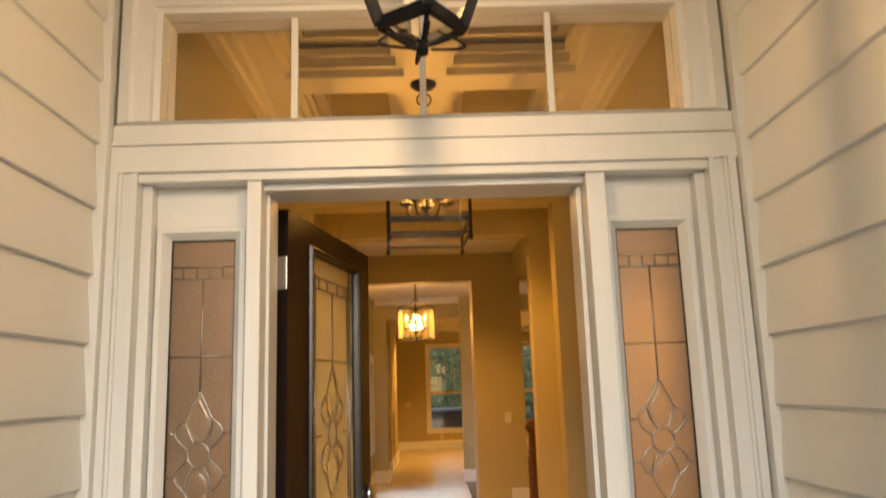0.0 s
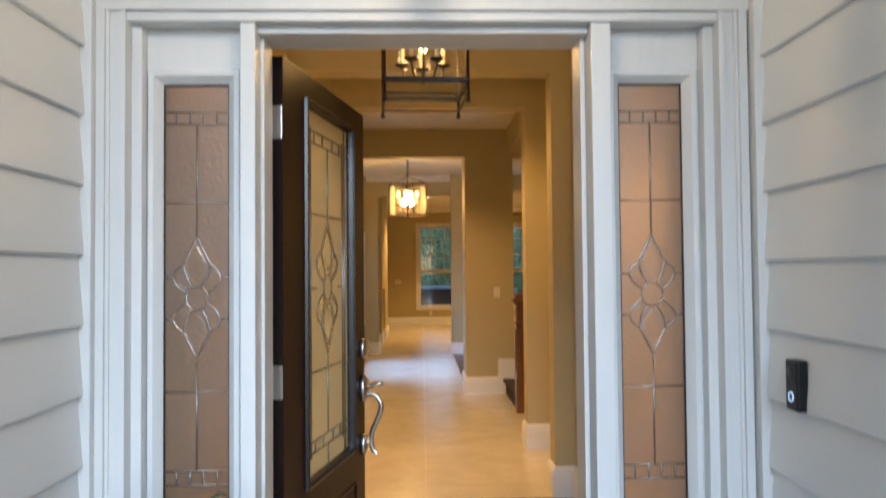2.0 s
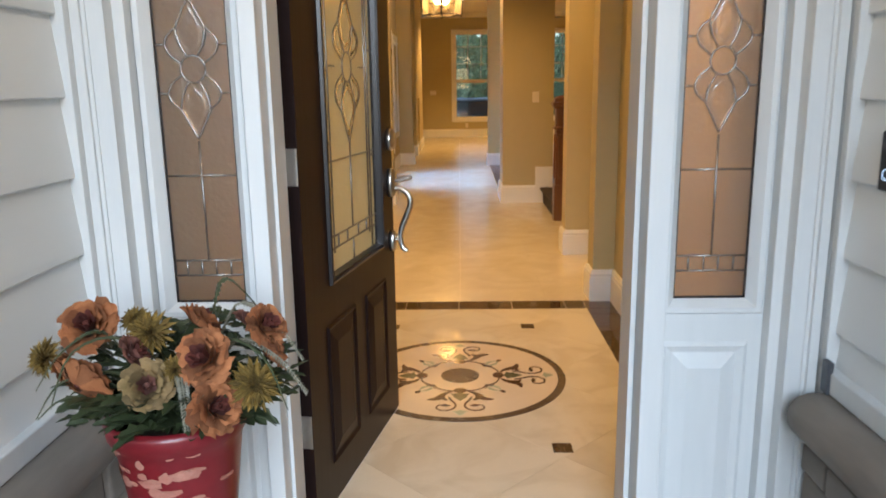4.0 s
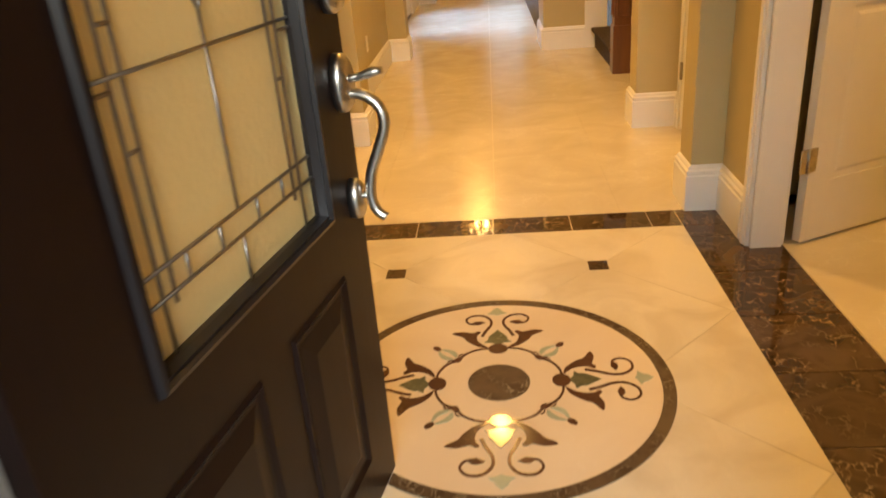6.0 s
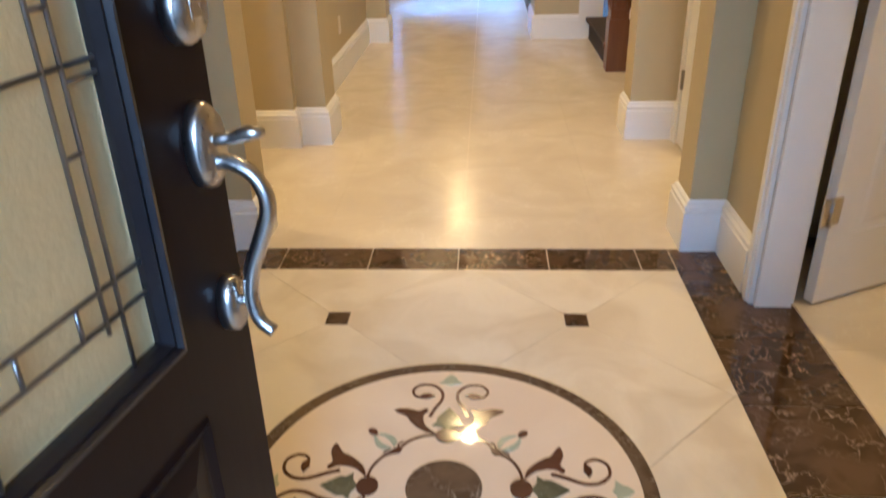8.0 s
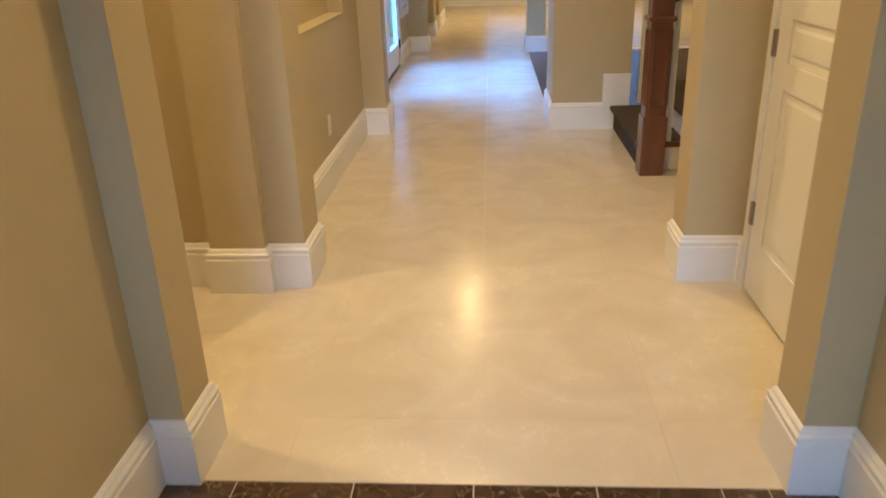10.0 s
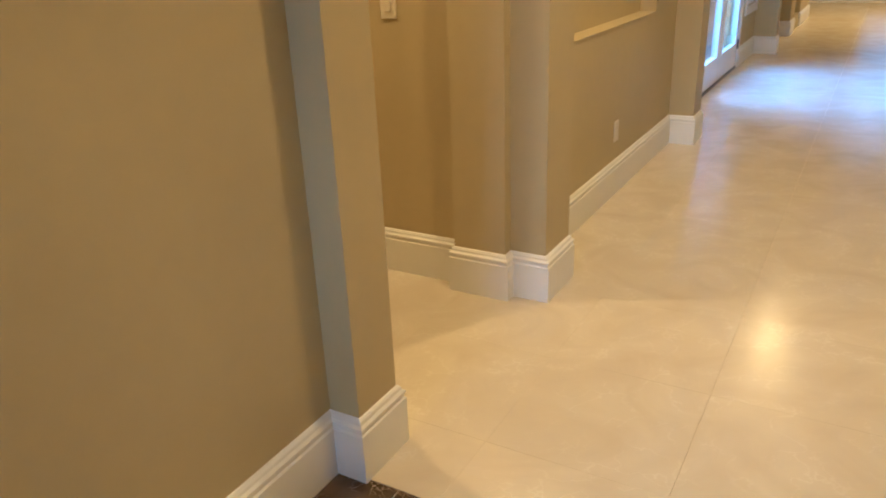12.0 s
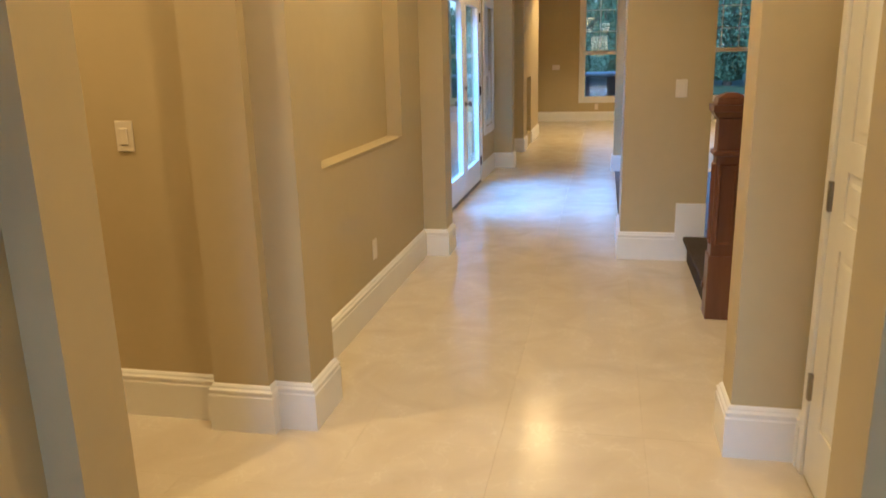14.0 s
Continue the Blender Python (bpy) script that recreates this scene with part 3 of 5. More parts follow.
def flower(bm, c, zc, y, w, h, ring, piece):
    """The leaded flower: a ring, a long kite above and below it and four side petals; piece() makes each bevelled glass."""
    came(bm, arc(c, zc, ring, 0, 360, y, 20, 0.92))

    def line(*pts):
        came(bm, [(p[0], y, p[1]) for p in curve(pts, 4)])
    for s in (1, -1):
        for q in (1, -1):
            line((c, zc + s * h), (c + q * w * 0.34, zc + s * h * 0.74), (c + q * w * 0.56, zc + s * h * 0.57))
            line((c + q * w * 0.56, zc + s * h * 0.57), (c + q * w * 0.44, zc + s * h * 0.36), (c + q * ring * 0.40, zc + s * ring * 0.94))
            line((c + q * w * 0.56, zc + s * h * 0.57), (c + q * w * 0.88, zc + s * h * 0.46), (c + q * w, zc + s * h * 0.345))
            line((c + q * w, zc + s * h * 0.345), (c + q * w * 0.84, zc + s * h * 0.21), (c + q * ring * 0.88, zc + s * ring * 0.42))
            piece([(c + q * w * 0.60, zc + s * h * 0.52), (c + q * w * 0.84, zc + s * h * 0.44), (c + q * w * 0.93, zc + s * h * 0.345), (c + q * w * 0.78, zc + s * h * 0.23), (c + q * ring * 0.84, zc + s * ring * 0.66), (c + q * w * 0.46, zc + s * h * 0.33)])
        piece([(c, zc + s * h * 0.94), (c + w * 0.48, zc + s * h * 0.57), (c + w * 0.36, zc + s * h * 0.36), (c, zc + s * ring * 1.14), (c - w * 0.36, zc + s * h * 0.36), (c - w * 0.48, zc + s * h * 0.57)])


def facet(outline, y, depth=0.003):
    """The ground bevel round a piece of leaded glass."""
    bm = bmesh.new()
    n = len(outline)
    cx, cz = sum(p[0] for p in outline) / n, sum(p[1] for p in outline) / n
    rims = [[bm.verts.new((cx + (x - cx) * k, y - d, cz + (z - cz) * k)) for x, z in outline] for k, d in ((1.0, 0.0), (0.90, depth), (0.76, 0.0))]
    for lo, hi in zip(rims, rims[1:] + rims[:1]):
        for i in range(n):
            bm.faces.new((lo[i], lo[(i + 1) % n], hi[(i + 1) % n], hi[i]))
    return bm


def sidelight(x0, x1, g0, g1):
    """A sidelight between its posts: stiles, glass with lead work, and a raised panel below."""
    t = thing("window_sidelight", "white sidelight with obscure leaded glass and a raised lower panel", "sidelight", kind="structure", group="sidelights of the entry")
    y = 2.19
    part("slab", boxes((x0, g0 - 0.018, y, 2.25, -0.04, 2.157), (g1 + 0.018, x1, y, 2.25, -0.04, 2.157), (g0 - 0.018, g1 + 0.018, y, 2.25, 2.018, 2.157), (g0 - 0.018, g1 + 0.018, y, 2.25, -0.04, 0.762)), OUTTRIM, t)
    part("glazing_moulding", moulded((g0 - 0.040, g1 + 0.040, 0.740, 2.040), (g0, g1, 0.778, 2.002), y - 0.004, 2.232, ((0, 0.003), (0.15, -0.008), (0.5, -0.008), (0.7, 0.002), (1.0, 0.018))), OUTTRIM, t)
    part("gasket", moulded((g0 - 0.001, g1 + 0.001, 0.777, 2.003), (g0 + 0.004, g1 - 0.004, 0.782, 1.998), 2.209, 2.222, ((0, 0), (1, 0))), GASKET, t)
    # raised panel
    a, b, z0, z1 = g0 - 0.020, g1 - 0.004, 0.16, 0.652
    part("panel_moulding", moulded((a - 0.012, b + 0.012, z0 - 0.012, z1 + 0.012), (a + 0.016, b - 0.016, z0 + 0.016, z1 - 0.016), y - 0.002, y + 0.004, ((0, 0), (0.4, -0.007), (0.8, -0.002), (1, 0))), OUTTRIM, t)
    bm = bmesh.new()
    lo = [bm.verts.new((px, y - 0.001, pz)) for px, pz in ((a + 0.018, z0 + 0.018), (b - 0.018, z0 + 0.018), (b - 0.018, z1 - 0.018), (a + 0.018, z1 - 0.018))]
    hi = [bm.verts.new((px, y - 0.016, pz)) for px, pz in ((a + 0.058, z0 + 0.058), (b - 0.058, z0 + 0.058), (b - 0.058, z1 - 0.058), (a + 0.058, z1 - 0.058))]
    bm.faces.new(hi), bm.faces.new(lo[::-1])
    for i in range(4):
        bm.faces.new((lo[i], lo[(i + 1) % 4], hi[(i + 1) % 4], hi[i]))
    part("raised_panel", bm, OUTTRIM, t)
    g = part("pane", boxes((g0 + 0.002, g1 - 0.002, 2.214, 2.219, 0.780, 2.000)), OBSCURE, t, "obscure textured glass")
    g.visible_shadow = False
    c, w = (g0 + g1) / 2, (g1 - g0) / 2
    lead = bmesh.new()
    Y = 2.211
    for z in (1.922, 1.888, 1.660, 1.117, 0.892, 0.852):
        came(lead, [(g0, Y, z), (g1, Y, z)])
    for z0, z1 in ((1.888, 1.561), (1.206, 0.892)):
        came(lead, [(c, Y, z0), (c, Y, z1)])
    for q in (-0.62, -0.2, 0.2, 0.62):
        came(lead, [(c + q * w, Y, 1.922), (c + q * w, Y, 1.888)])
        came(lead, [(c + q * w, Y, 0.892), (c + q * w, Y, 0.852)])
    for s in (1, -1):
        for q in (1, -1):
            came(lead, [(c + q * w * 0.72, Y, 1.385 + s * 0.060), (c + q * w, Y, 1.385 + s * 0.060)])

    def piece(o):
        part("bevelled_glass", facet(o, Y - 0.001), BEVELGLASS, t).visible_shadow = False
    flower(lead, c, 1.385, Y, w * 0.72, 0.174, 0.034, piece)
    part("lead_work", lead, CAME, t, "zinc lead work", smooth=True)
    return t


sidelight(0.906, 1.183, 0.946, 1.134)
sidelight(2.227, 2.497, 2.265, 2.453)

# ---- entry door, standing open ----
door = thing("door_entry", "dark espresso entry door with leaded glass, standing open", "door", (1.262, 2.345, 0), kind="structure", turn=78.9)
U0, U1, Z0, Z1, TH = 0.216, 0.730, 0.755, 2.020, 0.045     # glass opening, leaf thickness
part("leaf", boxes((0, U0 - 0.02, 0, TH, 0.015, 2.125), (U1 + 0.02, 0.915, 0, TH, 0.015, 2.125), (U0 - 0.02, U1 + 0.02, 0, TH, Z1 + 0.02, 2.125), (U0 - 0.02, U1 + 0.02, 0, TH, 0.015, Z0 - 0.02)), ESPRESSO, door)
for yf, d in ((0.0, 1), (TH, -1)):
    steps = ((0, 0.0), (0.15, -0.010 * d), (0.45, -0.012 * d), (0.60, -0.004 * d), (0.85, -0.006 * d), (1.0, 0.010 * d))
    part("glazing_moulding", moulded((U0 - 0.024, U1 + 0.024, Z0 - 0.024, Z1 + 0.024), (U0, U1, Z0, Z1), yf, TH / 2, steps), GASKET, door, "dark glazing moulding")
g = part("pane", boxes((U0 + 0.001, U1 - 0.001, 0.019, 0.025, Z0 + 0.001, Z1 - 0.001)), LAMPLIT_GLASS, door, "obscure textured glass")
g.visible_shadow = False
lead = bmesh.new()
LY = 0.015
mid = (U0 + U1) / 2
for z in (0.830, 0.870, 1.910, 1.950):
    came(lead, [(U0, LY, z), (U1, LY, z)], 0.003)
for u, full in ((U0 + 0.048, True), (U0 + 0.074, False), (U1 - 0.074, False), (U1 - 0.048, True)):
    came(lead, [(u, LY, Z0 + (0 if full else 0.06)), (u, LY, Z1 - (0 if full else 0.06))], 0.003)
for z in (1.02, 1.165, 1.385, 1.60, 1.75):
    for a in (U0 + 0.048, U1 - 0.074):
        came(lead, [(a, LY, z), (a + 0.026, LY, z)], 0.003)
for z in (1.093, 1.46, 1.68):
    came(lead, [(U0, LY, z), (U0 + 0.048, LY, z)], 0.003), came(lead, [(U1 - 0.048, LY, z), (U1, LY, z)], 0.003)
for z in (1.108, 1.660):
    came(lead, [(U0, LY, z), (U1, LY, z)], 0.003)
for k in (0.22, 0.39, 0.61, 0.78):
    u = U0 + (U1 - U0) * k
    came(lead, [(u, LY, 0.830), (u, LY, 0.870)], 0.003)
    came(lead, [(u, LY, 1.910), (u, LY, 1.950)], 0.003)
came(lead, [(mid, LY, Z0), (mid, LY, 0.83)], 0.003)
came(lead, [(mid, LY, 0.87), (mid, LY, 1.155)], 0.003)
came(lead, [(mid, LY, 1.640), (mid, LY, 1.91)], 0.003)


def door_piece(o):
    part("bevelled_glass", facet(o, LY), BEVELGLASS, door).visible_shadow = False


flower(lead, mid, 1.400, LY, 0.120, 0.245, 0.048, door_piece)
came(lead, [(U0 + 0.07, LY, 1.40), (mid - 0.12, LY, 1.40)], 0.003), came(lead, [(mid + 0.12, LY, 1.40), (U1 - 0.07, LY, 1.40)], 0.003)
part("lead_work", lead, CAME, door, "zinc lead work", smooth=True)
for a, b in ((0.150, 0.415), (0.527, 0.775)):       # two raised panels below the glass
    z0, z1 = 0.150, 0.610
    part("panel_moulding", moulded((a, b, z0, z1), (a + 0.030, b - 0.030, z0 + 0.030, z1 - 0.030), -0.001, 0.004, ((0, 0.001), (0.2, -0.006), (0.55, 0.0), (0.8, 0.003), (1, 0.003))), ESPRESSO, door)
    bm = bmesh.new()
    lo = [bm.verts.new((u, -0.0005, z)) for u, z in ((a + 0.026, z0 + 0.026), (b - 0.026, z0 + 0.026), (b - 0.026, z1 - 0.026), (a + 0.026, z1 - 0.026))]
    hi = [bm.verts.new((u, -0.010, z)) for u, z in ((a + 0.066, z0 + 0.066), (b - 0.066, z0 + 0.066), (b - 0.066, z1 - 0.066), (a + 0.066, z1 - 0.066))]
    bm.faces.new(hi), bm.faces.new(lo[::-1])
    for i in range(4):
        bm.faces.new((lo[i], lo[(i + 1) % 4], hi[(i + 1) % 4], hi[i]))
    part("raised_panel", bm, ESPRESSO, door)
part("door_sweep", boxes((0.0, 0.915, 0.004, TH - 0.004, 0.004, 0.016)), TRIM, door, "pale rubber door sweep")
# handle set: bolt, latch plate with thumb piece, curved grip, lower rose
HU = 0.868


def rose(z, ru, rz, t):
    prof = [(0.0, 0.0), (1.0, 0.0), (1.0, 0.013), (0.94, 0.019), (0.86, 0.0205), (0.82, t + 0.005), (0.0, t + 0.007)]
    bm = lathe(prof, 28)
    for v in bm.verts:
        x, y, h = v.co
        v.co = (HU + x * ru, -h, z + y * rz)
    return bm


part("deadbolt_rose", rose(1.135, 0.034, 0.042, 0.022), NICKEL, door, "satin nickel deadbolt", smooth=True)
part("key_cylinder", boxes((HU - 0.013, HU + 0.013, -0.030, -0.020, 1.122, 1.148), bevel=0.004), NICKEL, door)
part("latch_plate", rose(0.968, 0.034, 0.056, 0.020), NICKEL, door, "satin nickel latch plate", smooth=True)
part("thumb_piece", tube([(HU, -0.018, 0.975), (HU, -0.048, 0.980), (HU, -0.074, 0.988), (HU, -0.092, 0.990)], [0.008, 0.008, 0.010, 0.007], sides=8), NICKEL, door, smooth=True)
part("lower_rose", rose(0.737, 0.026, 0.042, 0.018), NICKEL, door, "satin nickel rose", smooth=True)
grip = curve([(-0.012, 0.945), (-0.038, 0.946), (-0.062, 0.926), (-0.070, 0.890), (-0.056, 0.840), (-0.040, 0.795), (-0.034, 0.750), (-0.040, 0.715), (-0.056, 0.698)], 5)
part("grip", tube([(HU, y * 1.22, z) for y, z in grip], [0.0095 + 0.002 * math.sin(i / len(grip) * math.pi) for i in range(len(grip))], sides=10), NICKEL, door, "curved satin nickel pull", smooth=True)
part("grip_foot", tube([(HU, -0.010, 0.745), (HU, -0.044, 0.745)], 0.008), NICKEL, door, smooth=True)
for z in (0.33, 1.12, 1.92):
    h = part("hinge", boxes((-0.004, 0.001, 0.002, 0.050, z - 0.052, z + 0.052), bevel=0.0015), NICKEL, door, "satin nickel butt hinge")
    part("knuckle", tube([(-0.004, 0.054, z - 0.054), (-0.004, 0.054, z + 0.054)], 0.007), NICKEL, h, smooth=True)

# ---- porch: siding boards, stone caps, doorbell, lantern, planter ----
def siding(wall_x, sign, first):
    t = thing("siding_left" if sign > 0 else "siding_right", "pale grey painted lap siding boards on the porch wall", "siding", kind="structure")
    me = None
    for k in range(-2, 16):
        z = first + 0.1885 * k
        if z < 0.50 or z > 3.45:
            continue
        if me is None:
            bm = bmesh.new()
            prof = [(0.000, 0.0), (0.018, 0.0), (0.021, 0.003), (0.0205, 0.020), (0.004, 0.205), (0.000, 0.205)]
            a = [bm.verts.new((wall_x + sign * (o - 0.014), -0.88, h)) for o, h in prof]
            b = [bm.verts.new((wall_x + sign * (o - 0.014), 2.094, h)) for o, h in prof]
            bm.faces.new(a), bm.faces.new(b[::-1])
            for i in range(len(prof)):
                j = (i + 1) % len(prof)
                bm.faces.new((a[i], a[j], b[j], b[i]))
            ob = part("siding_board", bm, SIDING, t)
            me = ob.data
        else:
            ob = new("siding_board", me)
            ob.parent = t
        ob.location = (0, 0, z)
    return t


siding(PORCH_L, 1, 0.942 - 0.1885 * 2)
siding(PORCH_R, -1, 0.724 - 0.1885)
for x, s in ((PORCH_L, 1), (PORCH_R, -1)):
    a, b = sorted((x - s * 0.012, x + s * 0.026))
    structure("trim_ledge_left" if s > 0 else "trim_ledge_right", boxes((a, b, -0.88, 2.10, 0.578, 0.634), bevel=0.004), OUTTRIM, "white ledge board under the siding", "ledge")
    t = thing("stone_wainscot", "weathered grey stone wainscot with a rounded cap along the porch wall", "stone wall", kind="structure", group="porch wainscots")
    cap = bmesh.new()
    prof = [(-0.02, 0.472), (0.082, 0.472), (0.104, 0.481), (0.117, 0.500), (0.120, 0.524), (0.112, 0.549), (0.092, 0.567), (0.066, 0.575), (-0.02, 0.576)]
    ys = [-0.88 + 0.12 * i for i in range(25)] + [2.05]
    rings = [[cap.verts.new((x + s * (o + 0.004 * noise.noise((y * 7, o * 40, x))), y, z + 0.004 * noise.noise((y * 6, z * 30, 3)))) for o, z in prof] for y in ys]
    end = [cap.verts.new((x + s * (o * 0.6), 2.085, 0.524 + (z - 0.524) * 0.55)) for o, z in prof]
    for p, q in zip(rings, rings[1:] + [end]):
        for i in range(len(prof)):
            j = (i + 1) % len(prof)
            cap.faces.new((p[i], p[j], q[j], q[i]))
    cap.faces.new(rings[0]), cap.faces.new(end[::-1])
    part("cap", cap, GREYWOOD, t, "rounded weathered grey cap", smooth=True)
    a, b = sorted((x + s * 0.020, x + s * 0.034))
    structure("trim_flashing_left" if s > 0 else "trim_flashing_right", boxes((a, b, 2.035, 2.069, 0.577, 0.660), bevel=0.002), LEADEN, "dull grey metal flashing at the end of the ledge", "flashing")
    rnd = random.Random(4 if s > 0 else 5)
    z = -0.05
    while z < 0.465:
        h = min(rnd.uniform(0.07, 0.12), 0.471 - z)
        y = -0.88 + rnd.uniform(0, 0.1)
        while y < 2.05:
            w = min(rnd.uniform(0.14, 0.30), 2.09 - y)
            a, b = sorted((x - s * 0.015, x + s * rnd.uniform(0.040, 0.060)))
            part("stone", boxes((a, b, y + 0.005, y + w, z + 0.005, z + h), bevel=0.008), GREYWOOD, t)
            y += w
        z += h

bell = thing("doorbell", "black video doorbell with a glowing ring button", "doorbell", (PORCH_R, 1.890, 1.165))
part("body", boxes((-0.030, 0.0, -0.031, 0.031, -0.064, 0.064), bevel=0.006), BLACK, bell)
lens = part("lens", lathe([(0, 0.0), (0.014, 0.0), (0.013, 0.003), (0, 0.004)], 16), GASKET, bell)
lens.matrix_basis = pose(-0.029, 0.004, 0.034, 0, -90, 0)
ring = part("button_ring", tube([(0.0115 * math.cos(a * math.pi / 12), 0.0115 * math.sin(a * math.pi / 12), 0) for a in range(24)], 0.0012, closed=True), material("lit_ring", (0.8, 0.9, 1), 0.4, glow=((0.55, 0.75, 1.0), 0.9)), bell, "lit ring", smooth=True)
ring.matrix_basis = pose(-0.031, 0.0, -0.028, 0, -90, 0)


def frustum(bm, h0, h1, z0, z1):
    lo = [bm.verts.new((a * h0, b * h0, z0)) for a, b in ((-1, -1), (1, -1), (1, 1), (-1, 1))]
    hi = [bm.verts.new((a * h1, b * h1, z1)) for a, b in ((-1, -1), (1, -1), (1, 1), (-1, 1))]
    bm.faces.new(lo[::-1]), bm.faces.new(hi)
    for i in range(4):
        bm.faces.new((lo[i], lo[(i + 1) % 4], hi[(i + 1) % 4], hi[i]))


pl = thing("porch_lantern", "black iron hanging porch lantern with clear glass, lit", "lantern", (1.705, 1.41, 0), turn=54)
B0, B1, LZ0, LZ1 = 0.059, 0.121, 2.262, 2.505
for n, rows in (("roof_band", (0.124, 0.128, 2.500, 2.520)), ("roof_cornice", (0.128, 0.152, 2.520, 2.568)), ("roof", (0.152, 0.050, 2.568, 2.670)), ("roof_cap", (0.050, 0.028, 2.670, 2.72))):
    bm = bmesh.new()
    frustum(bm, *rows)
    part(n, bm, LANTERN, pl)
for a, b in ((-1, -1), (1, -1), (1, 1), (-1, 1)):
    part("corner_bar", tube([(a * B0, b * B0, LZ0), (a * B1, b * B1, LZ1)], 0.0150, sides=4), LANTERN, pl)
    part("foot_strut", tube([(a * B0, b * B0, LZ0), (a * 0.010, b * 0.010, 2.222)], 0.005, sides=5), LANTERN, pl)
    curl = [(a * (0.012 + 0.05 * math.sin(k * 0.42)), b * (0.012 + 0.05 * math.sin(k * 0.42)), 2.212 + 0.006 * k - 0.012 * math.sin(k * 0.42)) for k in range(8)]
    part("scroll", tube(curl, 0.003, sides=5), LANTERN, pl)
for z, r, w in ((LZ0, B0, 0.013), (LZ1 - 0.004, B1, 0.012)):
    for k in range(4):
        part("rail", boxes((-r, r, -r - 0.007, -r + 0.007, z - w, z + w)), LANTERN, pl).matrix_basis = pose(0, 0, 0, 0, 0, 90 * k)
for i in range(4):
    bm = bmesh.new()
    k = Matrix.Rotation(math.pi / 2 * i, 3, "Z")
    q = [k @ Vector(c) for c in ((-B0 + 0.006, -B0, LZ0), (B0 - 0.006, -B0, LZ0), (B1 - 0.006, -B1, LZ1), (-B1 + 0.006, -B1, LZ1))]
    n = (k @ Vector((0, 0.003, 0)))
    f, b2 = [bm.verts.new(c) for c in q], [bm.verts.new(c + n) for c in q]
    bm.faces.new(f), bm.faces.new(b2[::-1])
    for j in range(4):
        bm.faces.new((f[j], f[(j + 1) % 4], b2[(j + 1) % 4], b2[j]))
    part("pane", bm, CLEAR, pl).visible_shadow = False
part("finial", lathe([(0, 2.196), (0.010, 2.200), (0.013, 2.208), (0.010, 2.218), (0.006, 2.224), (0.014, 2.228), (0, 2.232)], 14), LANTERN, pl, smooth=True)
part("stem", tube([(0, 0, 2.72), (0, 0, 3.60)], 0.007), LANTERN, pl)
part("canopy", lathe([(0, 3.56), (0.03, 3.565), (0.06, 3.58), (0.065, 3.60), (0, 3.60)]), LANTERN, pl, smooth=True)
part("socket", lathe([(0, 2.29), (0.014, 2.29), (0.014, 2.35), (0, 2.35)], 12, at=(-0.02, 0.012, 0)), CANDLE, pl)
part("bulb", lathe([(0, 2.366), (0.012, 2.368), (0.016, 2.378), (0.027, 2.394), (0.031, 2.412), (0.027, 2.430), (0.016, 2.441), (0, 2.445)], 18, at=(-0.02, 0.012, 0)), BULB, pl, "lit bulb", smooth=True).visible_shadow = False


# planter with silk roses
pot = thing("flower_pot", "red glazed flower pot with worn patches on a black wire stand", "flower pot", (1.112, 1.74, 0.05))
part("pot", lathe([(0, 0.30), (0.088, 0.30), (0.098, 0.34), (0.126, 0.56), (0.131, 0.585), (0.142, 0.600), (0.146, 0.625), (0.140, 0.640), (0.131, 0.636), (0.122, 0.600), (0, 0.590)], 40), REDPOT, pot, smooth=True)
patch_mat = material("bare_clay_patch", (0.36, 0.12, 0.085), 0.7, spread=((0.42, 0.20, 0.14), 30.0))
rnd = random.Random(3)
for k in range(30):
    a, z = radians(rnd.uniform(200, 340)), rnd.choice((rnd.uniform(0.44, 0.52), rnd.uniform(0.52, 0.60)))
    w, h = rnd.uniform(0.012, 0.035), rnd.uniform(0.006, 0.016)
    bm, vs = bmesh.new(), []
    for j in range(9):
        b = 2 * math.pi * j / 9
        rr = rnd.uniform(0.6, 1.1)
        da, zz = w * rr * math.cos(b) / 0.13, z + h * rr * math.sin(b)
        r = 0.098 + (zz - 0.34) * 0.028 / 0.22 + 0.0020
        vs.append(bm.verts.new((r * math.cos(a + da), r * math.sin(a + da), zz)))
    bm.faces.new(vs)
    part("worn_patch", bm, patch_mat, pot)
part("soil", lathe([(0, 0.60), (0.121, 0.600), (0, 0.606)], 24), material("potting_soil", (0.03, 0.02, 0.015), 0.95, spread=((0.05, 0.035, 0.025), 30.0)), pot)
wire = bmesh.new()
for r, z in ((0.13, 0.296), (0.15, 0.18), (0.13, -0.095)):
    tube([(r * math.cos(a * math.pi / 16), r * math.sin(a * math.pi / 16), z) for a in range(32)], 0.004, wire, 6, closed=True)
for k in range(8):
    a = math.pi / 4 * k
    tube([(r * math.cos(a + d), r * math.sin(a + d), z) for r, z, d in ((0.13, 0.296, 0), (0.16, 0.24, 0.2), (0.145, 0.15, 0.45), (0.16, 0.06, 0.2), (0.13, -0.095, 0.4))], 0.003, wire, 6)
    tube([(r * math.cos(a + d), r * math.sin(a + d), z) for r, z, d in ((0.13, 0.296, 0.3), (0.16, 0.22, 0.0), (0.15, 0.1, -0.2), (0.13, -0.095, 0.1))], 0.003, wire, 6)
part("wire_stand", wire, IRON, pot, "black wire plant stand", smooth=True)


